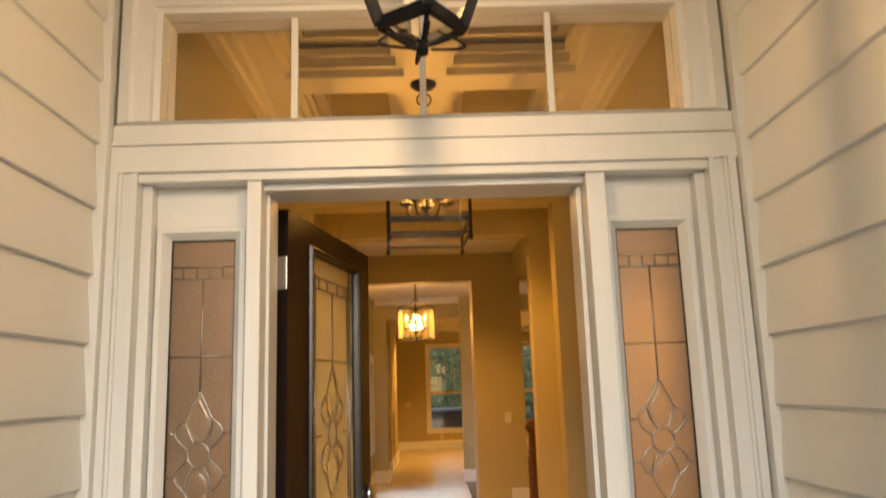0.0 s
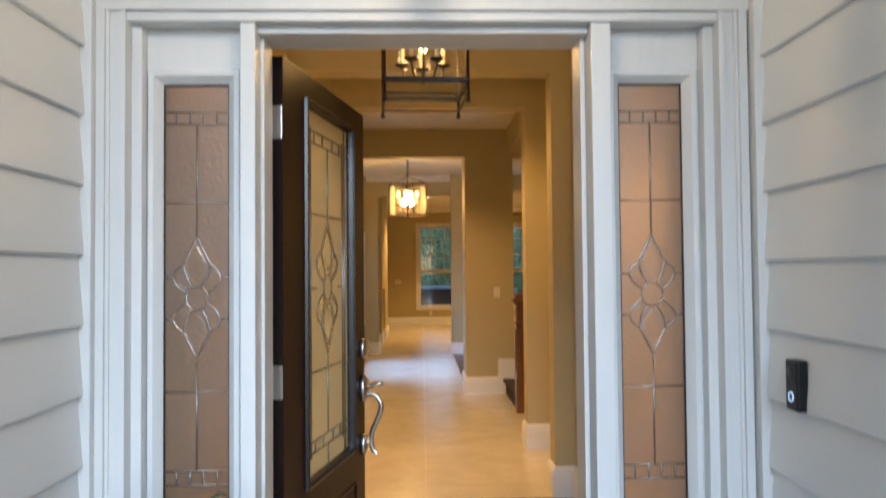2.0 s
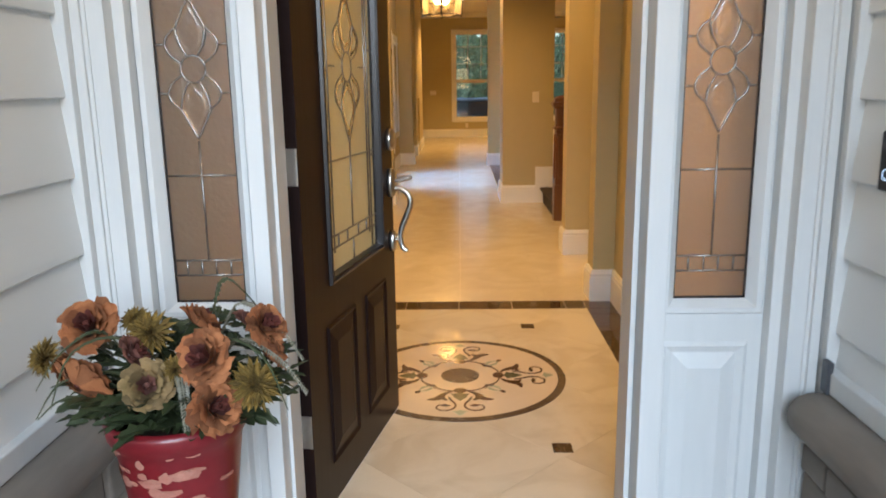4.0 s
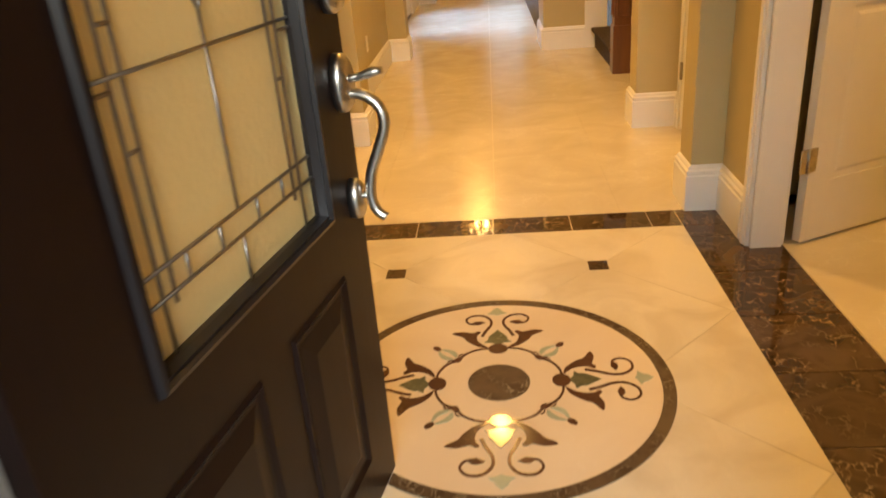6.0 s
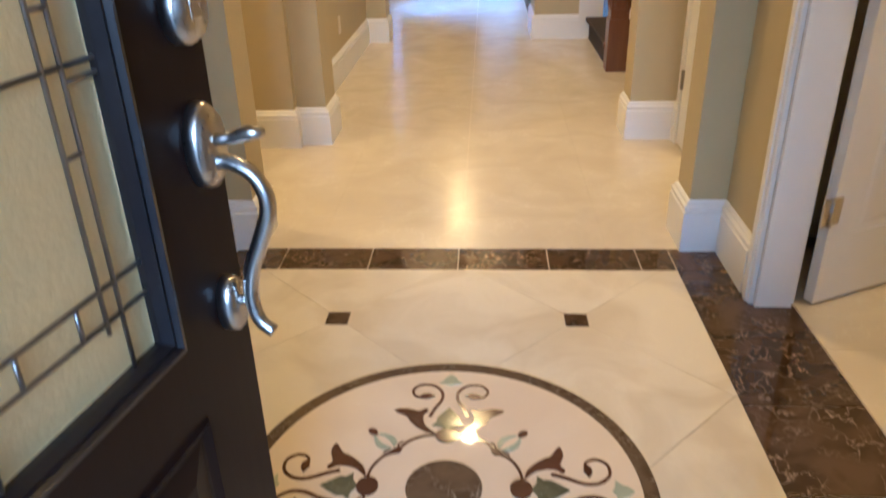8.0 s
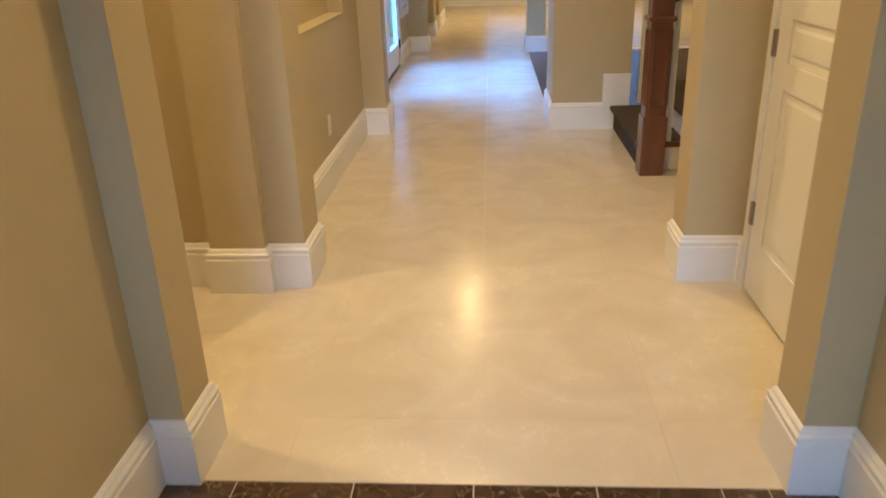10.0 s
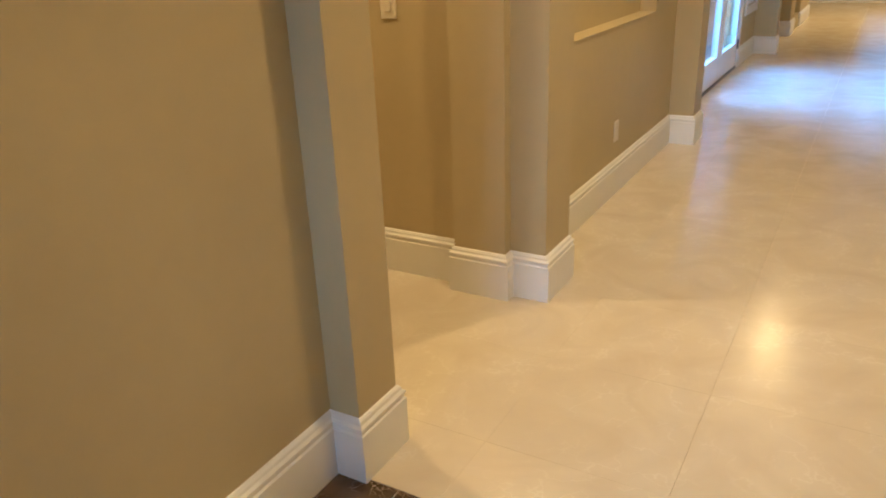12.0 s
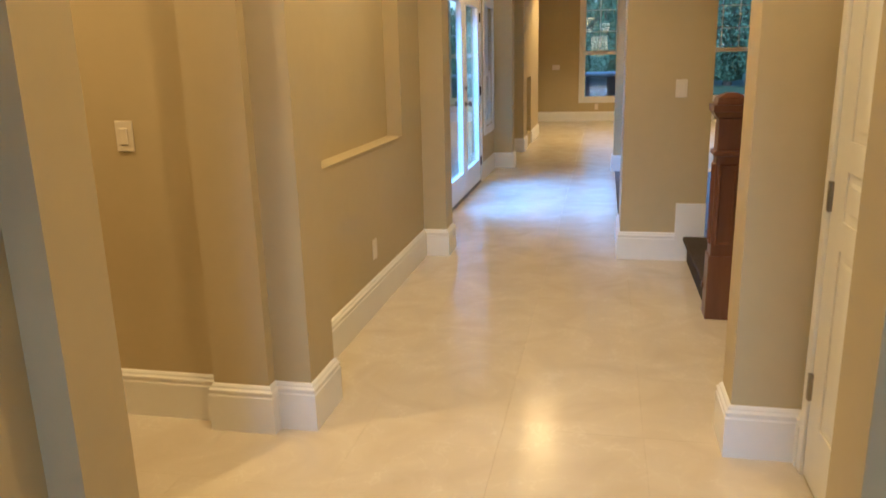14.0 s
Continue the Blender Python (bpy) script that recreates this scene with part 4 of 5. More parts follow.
def rose_flower(centre, size, tilt, turn, mats, rnd, parent, label):
    """Rings of cupped, overlapping petals with ruffled lips round a tight bud."""
    bloom = part("rose", lathe([(0, 0), (size * 0.12, size * 0.06), (size * 0.07, size * 0.36), (0, size * 0.40)], 8), mats[1], parent, label)
    bloom.matrix_basis = pose(*centre, *tilt, turn)
    for layer, (count, top, height, flare, arc_half) in enumerate(((3, 0.11, 0.50, 0.00, 1.15), (4, 0.20, 0.49, 0.03, 0.90), (5, 0.29, 0.46, 0.06, 0.75), (6, 0.38, 0.42, 0.09, 0.62), (8, 0.46, 0.36, 0.12, 0.48), (9, 0.52, 0.27, 0.14, 0.44))):
        bm = bmesh.new()
        for k in range(count):
            a0 = 2 * math.pi * (k + 0.4 * layer) / count + rnd.uniform(-0.15, 0.15)
            hh, fl, wob = height * rnd.uniform(0.86, 1.12), flare * rnd.uniform(0.5, 1.5), rnd.uniform(0, 6)
            grid = []
            for i in range(7):
                t = i / 6
                row = []
                for j in range(9):
                    q = j / 8 * 2 - 1
                    ang = a0 + q * arc_half * (0.55 + 0.45 * math.sin(math.pi * min(0.25 + t * 0.5, 0.6)))
                    r = top * (0.30 + 0.70 * t ** 0.7) * (1 + 0.09 * q) + fl * t ** 3 + 0.024 * t * t * math.sin(6 * q + wob)
                    z = hh * t * (1 - 0.20 * q ** 4) - 0.55 * fl * t ** 5 + 0.030 * t * t * math.sin(5 * q + 2 * wob)
                    row.append(bm.verts.new((r * size * math.cos(ang), r * size * math.sin(ang), z * size)))
                grid.append(row)
            for a, b in zip(grid, grid[1:]):
                for j in range(8):
                    bm.faces.new((a[j], a[j + 1], b[j + 1], b[j]))
        part("petals", bm, mats[0 if layer > 1 else 1], bloom, smooth=True)
    return bloom


def chrysanthemum(centre, size, tilt, mat, rnd, parent):
    bm = bmesh.new()
    for layer in range(7):
        for k in range(17):
            lean = radians(6 + layer * 14)
            m = Matrix.Rotation(2 * math.pi * (k + 0.5 * layer) / 17 + rnd.uniform(-0.1, 0.1), 4, "Z") @ Matrix.Rotation(-lean, 4, "X")
            L, w = size * (0.55 + 0.055 * layer) * rnd.uniform(0.85, 1.1), size * 0.075
            v = [bm.verts.new(m @ Vector(c)) for c in ((-w * 0.5, 0, 0), (w * 0.5, 0, 0), (w, -0.04 * size, L * 0.7), (0, 0.06 * size, L), (-w, -0.04 * size, L * 0.7))]
            bm.faces.new(v)
    ob = part("chrysanthemum", bm, mat, parent, "mustard silk chrysanthemum")
    ob.matrix_basis = pose(*centre, *tilt, 0)
    return ob


ROSE_O = petal_cloth("burnt_orange_petal", (0.22, 0.068, 0.020), (0.40, 0.155, 0.055))
ROSE_D = petal_cloth("deep_rust_petal", (0.08, 0.016, 0.011), (0.16, 0.036, 0.020))
ROSE_G = petal_cloth("olive_gold_petal", (0.14, 0.095, 0.032), (0.30, 0.19, 0.08))
ROSE_P = petal_cloth("dusty_rose_petal", (0.16, 0.055, 0.042), (0.26, 0.11, 0.075))
MUM = petal_cloth("mustard_petal", (0.13, 0.080, 0.014), (0.27, 0.17, 0.035))
bouquet = thing("silk_bouquet", "burnt orange silk roses and mustard mums in the pot", "flowers", (1.120, 1.74, 0))
rnd = random.Random(11)
ORANGE, GOLD, DUSTY = (ROSE_O, ROSE_D), (ROSE_G, ROSE_P), (ROSE_P, ROSE_D)
for place, size, tilt, mats, label in (
        ((-0.170, -0.12, 0.775), 0.108, (62, -8), ORANGE, "burnt orange silk rose"), ((-0.180, -0.02, 0.885), 0.102, (48, -18), ORANGE, "burnt orange silk rose"),
        ((0.085, -0.11, 0.842), 0.102, (58, 8), ORANGE, "burnt orange silk rose"), ((0.098, -0.15, 0.735), 0.096, (66, 12), ORANGE, "burnt orange silk rose"),
        ((-0.026, -0.14, 0.788), 0.084, (66, 0), GOLD, "olive gold silk rose"), ((0.196, -0.03, 0.890), 0.082, (40, 40), ORANGE, "burnt orange silk rose"),
        ((0.036, -0.02, 0.892), 0.084, (44, 4), ORANGE, "burnt orange silk rose"), ((-0.072, -0.09, 0.845), 0.066, (56, 0), DUSTY, "dusty silk rose"),
        ((0.205, -0.05, 0.822), 0.076, (48, 50), ORANGE, "burnt orange silk rose"), ((0.130, 0.00, 0.885), 0.060, (30, 10), DUSTY, "dusty silk rose"),
        ((-0.235, -0.05, 0.775), 0.066, (48, -50), ORANGE, "burnt orange silk rose")):
    rose_flower((place[0] + (0.020 if place[0] < 0.15 else -0.004), place[1], 0.852 + (place[2] - 0.866) * 0.76), size * 0.88, tilt, rnd.uniform(0, 360), mats, rnd, bouquet, label)
for place, size, tilt in (((0.180, -0.12, 0.775), 0.082, (66, 28)), ((-0.040, -0.05, 0.878), 0.080, (52, 0)), ((-0.262, -0.04, 0.808), 0.070, (50, -45)), ((0.030, -0.12, 0.815), 0.05, (66, 0)), ((-0.10, 0.02, 0.885), 0.055, (40, -10))):
    chrysanthemum((place[0] + 0.014, place[1], 0.856 + (place[2] - 0.866) * 0.78), size * 0.74, tilt, MUM, rnd, bouquet)
for k in range(520):   # broad lobed leaves
    a, r = rnd.uniform(0, 2 * math.pi), rnd.uniform(0.02, 0.21)
    z = 0.690 + rnd.uniform(0.0, 0.185 if math.sin(a) > -0.2 else 0.10) * (1 - r * 1.2) + 0.16 * max(0.0, r - 0.12)
    L, w = rnd.uniform(0.040, 0.068), rnd.uniform(0.014, 0.024)
    bm = bmesh.new()
    out = [(0, 0), (w * 0.7, L * 0.18), (w * 0.55, L * 0.34), (w * 1.1, L * 0.50), (w * 0.5, L * 0.66), (w * 0.45, L * 0.84), (0, L), (-w * 0.45, L * 0.84), (-w * 0.5, L * 0.66), (-w * 1.1, L * 0.50), (-w * 0.55, L * 0.34), (-w * 0.7, L * 0.18)]
    c = bm.verts.new((0, L * 0.5, -0.006))
    vs = [bm.verts.new((x, y, 0.004 * abs(x) / w - 0.25 * L * (y / L) ** 2)) for x, y in out]
    for i in range(len(vs)):
        bm.faces.new((vs[i], vs[(i + 1) % len(vs)], c))
    ob = part("leaf", bm, LEAF, bouquet)
    ob.matrix_basis = pose(r * math.cos(a) + 0.01, 0.85 * r * math.sin(a), z - 0.004, rnd.uniform(-30 if r < 0.15 else 0, 45), rnd.uniform(-25, 25), math.degrees(a) - 90 + rnd.uniform(-40, 40))
GRASSY = material("trailing_blade", (0.04, 0.055, 0.022), 0.6, spread=((0.09, 0.095, 0.045), 20.0))
for k in range(11):   # narrow trailing blades and glittered sprays
    a = rnd.choice((0.0, math.pi)) + rnd.uniform(-0.75, 0.75)
    reach, rise = rnd.uniform(0.20, 0.34), rnd.uniform(-0.12, 0.10)
    pts = curve([(0.04, 0.70), (reach * 0.4, 0.78 + rise * 0.8), (reach * 0.8, 0.79 + rise * 0.7), (reach, 0.73 + rise * 0.3)], 4)
    ps = [(p * math.cos(a), p * math.sin(a) * (0.6 if math.sin(a) > 0 else 1), z) for p, z in pts]
    part("blade", tube(ps, [0.004 * (1 - i / len(ps)) + 0.0008 for i in range(len(ps))], sides=4), GRASSY, bouquet)
GLITTER = material("glittered_frond", (0.15, 0.135, 0.09), 0.45, spread=((0.30, 0.28, 0.21), 60.0), bump=(200, 0.6))
for a, reach, rise, mat in ((-0.30, 0.30, 0.07, GLITTER), (-1.15, 0.22, 0.02, GLITTER), (-0.10, 0.27, 0.16, GLITTER), (-2.75, 0.26, 0.10, GRASSY), (0.6, 0.20, 0.20, GRASSY)):
    # feathery fronds arching out of the bunch: a spine with paired leaflets
    pts = curve([(0.06, 0.74), (reach * 0.5, 0.80 + rise * 0.7), (reach * 0.8, 0.78 + rise * 0.6), (reach, 0.72 + rise * 0.5)], 5)
    ps = [Vector((p * math.cos(a), p * math.sin(a), z)) for p, z in pts]
    bm = tube(ps, [0.0022 * (1 - i / len(ps)) + 0.0006 for i in range(len(ps))], sides=4)
    side = Vector((-math.sin(a), math.cos(a), 0))
    for i in range(2, len(ps)):
        d = (ps[i] - ps[i - 1])
        for h in range(3):
            o = ps[i - 1] + d * (h / 3)
            L = 0.020 * (1 - 0.6 * i / len(ps))
            for q in (1, -1):
                tip = o + side * (q * L) + d.normalized() * L * 0.6 - Vector((0, 0, 0.003))
                mid_up = o + side * (q * L * 0.5) + d.normalized() * L * 0.6 + Vector((0, 0, 0.002))
                mid_lo = o + side * (q * L * 0.6) + d.normalized() * L * 0.1
                bm.faces.new([bm.verts.new(v) for v in (o, mid_lo, tip, mid_up)])
    part("frond", bm, mat, bouquet, "glittered feathery frond" if mat is GLITTER else "")

# ---- doors inside ----
def panel_door(t, w, h, mat, panels, th=0.035):
    """A moulded door leaf from x 0 to w, its faces at y 0 and th, with recessed panels on both sides."""
    part("leaf", boxes((0, w, 0.006, th - 0.006, 0.012, h), bevel=0.002), mat, t)
    xs = sorted({0.0, w, *[v for p in panels for v in p[:2]]})
    for yf, yb in ((0.0, 0.0055), (th - 0.0055, th)):
        rows = [(0, panels[0][0], yf, yb, 0.012, h), (panels[-1][1], w, yf, yb, 0.012, h)]
        if len({p[0] for p in panels}) > 1:
            rows.append((panels[0][1], panels[-1][0], yf, yb, 0.012, h))
        for x0 in sorted({p[0] for p in panels}):
            col = sorted([p for p in panels if p[0] == x0], key=lambda p: p[2])
            z = 0.012
            for p in col:
                rows.append((p[0], p[1], yf, yb, z, p[2]))
                z = p[3]
            rows.append((p[0], p[1], yf, yb, z, h))
        part("stiles", boxes(*rows), mat, t)
        for p in panels:
            y = 0.001 if yf == 0 else th - 0.001
            s = 1 if yf == 0 else -1
            part("raised_panel", moulded((p[0] + 0.004, p[1] - 0.004, p[2] + 0.004, p[3] - 0.004), (p[0] + 0.06, p[1] - 0.06, p[2] + 0.06, p[3] - 0.06), y + s * 0.004, th / 2, ((0, 0), (0.35, 0.002 * s), (0.6, -0.003 * s), (1.0, -0.004 * s))), mat, t)
            part("panel_field", boxes((p[0] + 0.058, p[1] - 0.058, min(y, th / 2), max(y, th / 2), p[2] + 0.058, p[3] - 0.058)), mat, t)


# the doorway of the foyer: casing and the white door standing open into the side room
trim = thing("door_casing_foyer", "white painted door casing round the side doorway", "door casing", kind="structure")
for y0, y1 in ((DR1, DR1 + 0.072), (DR0 - 0.072, DR0)):
    for xa, xb in ((FR - 0.018, FR - 0.001), (2.771, 2.788)):
        part("casing_leg", boxes((xa, xb, y0, y1, 0, DRH + 0.0), bevel=0.004), TRIM, trim)
        part("casing_bead", boxes((min(xa, xb) - (0.006 if xa < 2.7 else -0.012), max(xa, xb) - (0.012 if xa < 2.7 else -0.006), y0 + 0.02, y0 + 0.045, 0, DRH), bevel=0.003), TRIM, trim)
part("jamb", boxes((FR - 0.002, 2.772, DR1 - 0.018, DR1 - 0.001, 0, DRH), (FR - 0.002, 2.772, DR0 + 0.001, DR0 + 0.018, 0, DRH), (FR - 0.002, 2.772, DR0 + 0.018, DR1 - 0.018, DRH - 0.018, DRH - 0.001)), TRIM, trim)
part("head_casing", boxes((FR - 0.018, FR - 0.001, DR0 - 0.072, DR1 + 0.072, DRH + 0.001, DRH + 0.074), (2.771, 2.788, DR0 - 0.072, DR1 + 0.072, DRH + 0.001, DRH + 0.074), bevel=0.004), TRIM, trim)
sd = thing("door_side_room", "white panelled door standing open into the side room", "door", (2.838, 4.432, 0), kind="structure", turn=26)
panel_door(sd, 0.76, 2.03, TRIM, [(0.11, 0.65, 0.24, 0.86), (0.11, 0.65, 1.00, 1.90)])
for z in (0.335, 1.05, 1.78):
    h = part("hinge", boxes((-0.046, 0.030, -0.006, 0.001, z - 0.045, z + 0.045), bevel=0.002), NICKEL, sd, "satin nickel butt hinge")
    part("knuckle", tube([(-0.014, -0.009, z - 0.047), (-0.014, -0.009, z + 0.047)], 0.006), NICKEL, h, smooth=True)

# closed white door in the hall
hd = thing("door_hall_closet", "white panelled closet door, closed, with dark hinges", "door", (RX + 0.030, HD0, 0), kind="structure", turn=90)
panel_door(hd, HD1 - HD0, 2.05, TRIM, [(0.12, 0.71, 0.24, 0.84), (0.12, 0.71, 0.93, 1.08), (0.12, 0.71, 1.17, 1.92)])
for z in (0.335, 0.985, 1.78):
    part("hinge", boxes((HD1 - HD0 - 0.012, HD1 - HD0 + 0.012, 0.034, 0.048, z - 0.048, z + 0.048), bevel=0.003), BRASSY, hd, "aged steel butt hinge")
kn = part("knob", lathe([(0, 0), (0.028, 0), (0.028, 0.006), (0.010, 0.012), (0.010, 0.035), (0.024, 0.042), (0.027, 0.055), (0.018, 0.066), (0, 0.068)], 18), NICKEL, hd, "satin nickel knob", smooth=True)
kn.matrix_basis = pose(0.06, 0.036, 0.95, -90, 0, 0)
jt = thing("door_casing_hall", "white painted casing round the closet door", "door casing", kind="structure")
for y0, y1 in ((HD0 - 0.075, HD0 - 0.004), (HD1 + 0.004, HD1 + 0.055)):
    part("casing_leg", boxes((RX - 0.016, RX - 0.001, y0, y1, 0, 2.07), bevel=0.004), TRIM, jt)
    part("jamb", boxes((RX - 0.001, RX + 0.10, y0 + 0.045 if y0 < HD0 else y0, y1 if y0 < HD0 else y1 - 0.028, 0, 2.06)), TRIM, jt)
part("head_casing", boxes((RX - 0.016, RX - 0.001, HD0 - 0.075, HD1 + 0.055, 2.071, 2.14), bevel=0.004), TRIM, jt)

# french doors and the shuttered window beside them
fr = thing("door_french", "white french doors with tall clear glass, closed", "french doors", kind="structure")
for a, b in ((G0 - 0.075, G0), (G1, G1 + 0.075)):
    part("casing_leg", boxes((FX + 0.001, FX + 0.018, a, b, 0, GH), bevel=0.004), TRIM, fr)
part("head_casing", boxes((FX + 0.001, FX + 0.018, G0 - 0.075, G1 + 0.075, GH + 0.001, GH + 0.08), bevel=0.004), TRIM, fr)
part("sill", boxes((0.50, FX + 0.01, G0, G1, 0.0, 0.022)), GASKET, fr, "dark threshold")
M = (G0 + G1) / 2
for a, b, hinge in ((G0 + 0.004, M - 0.002, G0), (M + 0.002, G1 - 0.004, G1)):
    leaf = part("leaf", boxes((FX - 0.045, FX, a, a + 0.13, 0.024, GH - 0.01), (FX - 0.045, FX, b - 0.13, b, 0.024, GH - 0.01), (FX - 0.045, FX, a + 0.13, b - 0.13, 0.024, 0.27), (FX - 0.045, FX, a + 0.13, b - 0.13, GH - 0.15, GH - 0.01)), TRIM, fr)
    p = part("pane", boxes((FX - 0.026, FX - 0.020, a + 0.13, b - 0.13, 0.27, GH - 0.15)), CLEAR, leaf)
    p.visible_shadow = False
    part("glazing_bead", boxes((FX + 0.0005, FX + 0.008, a + 0.112, a + 0.13, 0.252, GH - 0.132), (FX + 0.0005, FX + 0.008, b - 0.13, b - 0.112, 0.252, GH - 0.132), (FX + 0.0005, FX + 0.008, a + 0.13, b - 0.13, 0.252, 0.27), (FX + 0.0005, FX + 0.008, a + 0.13, b - 0.13, GH - 0.15, GH - 0.132)), TRIM, leaf)
    for z in (0.25, 1.05, 1.85):
        part("hinge", tube([(FX + 0.008, hinge, z - 0.05), (FX + 0.008, hinge, z + 0.05)], 0.010), IRON, leaf, "dark hinge")
for z, r in ((0.96, 0.026), (1.12, 0.024)):
    k = part("knob" if z < 1 else "deadbolt", lathe([(0, 0), (r, 0), (r, 0.008), (0.010, 0.014), (0.010, 0.04), (r, 0.046), (r, 0.060), (0, 0.068)] if z < 1 else [(0, 0), (r, 0), (r, 0.012), (0.012, 0.016), (0, 0.03)], 16), BRASSY, fr, "dark metal", smooth=True)
    k.matrix_basis = pose(FX, M + 0.06, z, 0, 90, 0)


def window(name, label, axis, place, lo, hi, z0, z1, bars=()):
    """A framed window in a wall: casing, sill, two sashes with their panes. axis x: the wall runs along x, seen from -y; axis y: along y, seen from +x."""
    t = thing(name, label, "window", kind="structure")

    def put(n, a, b, d0, d1, za, zb, mat, bevel=0.0):
        r = (a, b, place - d1, place - d0, za, zb) if axis == "x" else (place + d0, place + d1, a, b, za, zb)
        return part(n, boxes(r, bevel=bevel), mat, t)
    for a, b in ((lo - 0.09, lo), (hi, hi + 0.09)):
        put("casing_leg", a, b, 0.001, 0.020, z0 - 0.09, z1 + 0.09, TRIM, 0.004)
    put("head_casing", lo, hi, 0.001, 0.020, z1, z1 + 0.09, TRIM, 0.004)
    put("apron", lo, hi, 0.001, 0.020, z0 - 0.09, z0, TRIM, 0.004)
    zm = z0 + (z1 - z0) * 0.44
    for za, zb, d in ((z0, zm, -0.05), (zm, z1, -0.08)):
        for a, b, zc, zd in ((lo, lo + 0.04, za, zb), (hi - 0.04, hi, za, zb), (lo + 0.04, hi - 0.04, za, za + 0.045), (lo + 0.04, hi - 0.04, zb - 0.04, zb)):
            put("sash", a, b, d, d + 0.035, zc, zd, TRIM)
        put("pane", lo + 0.04, hi - 0.04, d + 0.014, d + 0.018, za + 0.045, zb - 0.04, CLEAR).visible_shadow = False
    for x in bars:
        put("glazing_bar", x - 0.008, x + 0.008, -0.075, -0.055, zm + 0.045, z1 - 0.04, TRIM)
    for z in (zm + (z1 - zm) * 0.36, zm + (z1 - zm) * 0.72):
        if bars:
            put("glazing_bar", lo + 0.04, hi - 0.04, -0.074, -0.056, z - 0.007, z + 0.007, TRIM)
    return t, put


window("window_far", "tall white-framed window at the end of the hall", "x", YF, WINS[0][0], WINS[0][1], WINS[0][2], WINS[0][3], (1.94, 2.28))
window("window_great_room", "tall white-framed window of the great room", "x", YF, WINS[1][0], WINS[1][1], WINS[1][2], WINS[1][3], (4.39, 4.73))
_, put = window("window_hall", "white-framed hall window with lowered blinds", "y", FX, V0, V1, VZ0, VZ1)
blind = thing("window_blind", "white horizontal blind lowered over the hall window", "blind")
slat = boxes((FX - 0.010, FX + 0.008, V0 + 0.03, V1 - 0.03, -0.001, 0.001))
bmesh.ops.rotate(slat, verts=slat.verts[:], cent=(FX, 0, 0), matrix=Matrix.Rotation(radians(28), 3, "Y"))
first = part("slat", slat, TRIM, blind)
for k in range(48):
    s = first if k == 0 else new("slat", first.data)
    s.parent = blind
    s.location = (0.014, 0, VZ0 + 0.04 + 0.028 * k)
part("head_rail", boxes((FX - 0.005, FX + 0.035, V0 + 0.02, V1 - 0.02, VZ1 - 0.06, VZ1 - 0.005)), TRIM, blind)

# niche sill
structure("trim_niche_sill", boxes((NX - 0.10, NX + 0.004, N0 + 0.002, N1 - 0.002, NZ0 + 0.001, NZ0 + 0.012)), PAINT, "tan painted sill of the niche", "sill")

# ---- stairs ----
st = thing("staircase", "staircase with dark carpeted treads and white risers", "stairs", kind="structure")
RISE, RUN = 0.178, 0.27
for k in range(9):
    x = 2.66 + RUN * k
    y1 = W0 - 0.018 if x < 2.74 else W0 - 0.006
    part("riser", boxes((x, x + 0.02, 7.80, y1, RISE * k, RISE * (k + 1) - 0.035)), TRIM if k else CARPET, st)
    part("tread", boxes((x - 0.035, x + RUN + 0.02, 7.80, y1, RISE * (k + 1) - 0.034, RISE * (k + 1)), bevel=0.012), CARPET, st, "dark brown carpeted tread")
    part("tread_end", boxes((x - 0.035, x + RUN, 7.765, 7.799, RISE * (k + 1) - 0.034, RISE * (k + 1)), bevel=0.006), CHERRY, st, "cherry-stained tread end")
    part("stringer", boxes((x, x + RUN, 7.78, 7.799, 0 if k < 6 else RISE * (k - 4), RISE * (k + 1) - 0.035)), TRIM, st)
structure("trim_stair_skirt", boxes((2.57, 2.768, W0 - 0.017, W0 - 0.001, 0, 0.41)), TRIM, "white stair skirt board", "skirting")
newel = thing("newel_post", "cherry-stained square newel post with panels and a moulded cap", "newel post", (2.706, 7.715, 0))
newel.scale = (1.2, 1.2, 1.0)
part("shaft", boxes((-0.052, 0.052, -0.052, 0.052, 0, 1.10), bevel=0.004), CHERRY, newel)
part("base", boxes((-0.060, 0.060, -0.060, 0.060, 0, 0.36), bevel=0.006), CHERRY, newel)
part("collar", boxes((-0.066, 0.066, -0.066, 0.066, 0.90, 0.93), bevel=0.010), CHERRY, newel)
bm = bmesh.new()
frustum(bm, 0.060, 0.078, 1.10, 1.13), frustum(bm, 0.080, 0.080, 1.131, 1.165), frustum(bm, 0.066, 0.060, 1.166, 1.20), frustum(bm, 0.060, 0.02, 1.201, 1.225)
part("cap", bm, CHERRY, newel, "moulded cap")
for i in range(4):
    f = part("panel", moulded((-0.038, 0.038, 0.42, 0.86), (-0.026, 0.026, 0.435, 0.845), -0.054, -0.050, ((0, 0), (0.5, -0.006), (1, 0.001))), CHERRY, newel)
    f.matrix_basis = pose(0, 0, 0, 0, 0, 90 * i)
BAL = material("white_baluster_paint", (0.76, 0.75, 0.71), 0.35, spread=((0.8, 0.79, 0.75), 6.0))
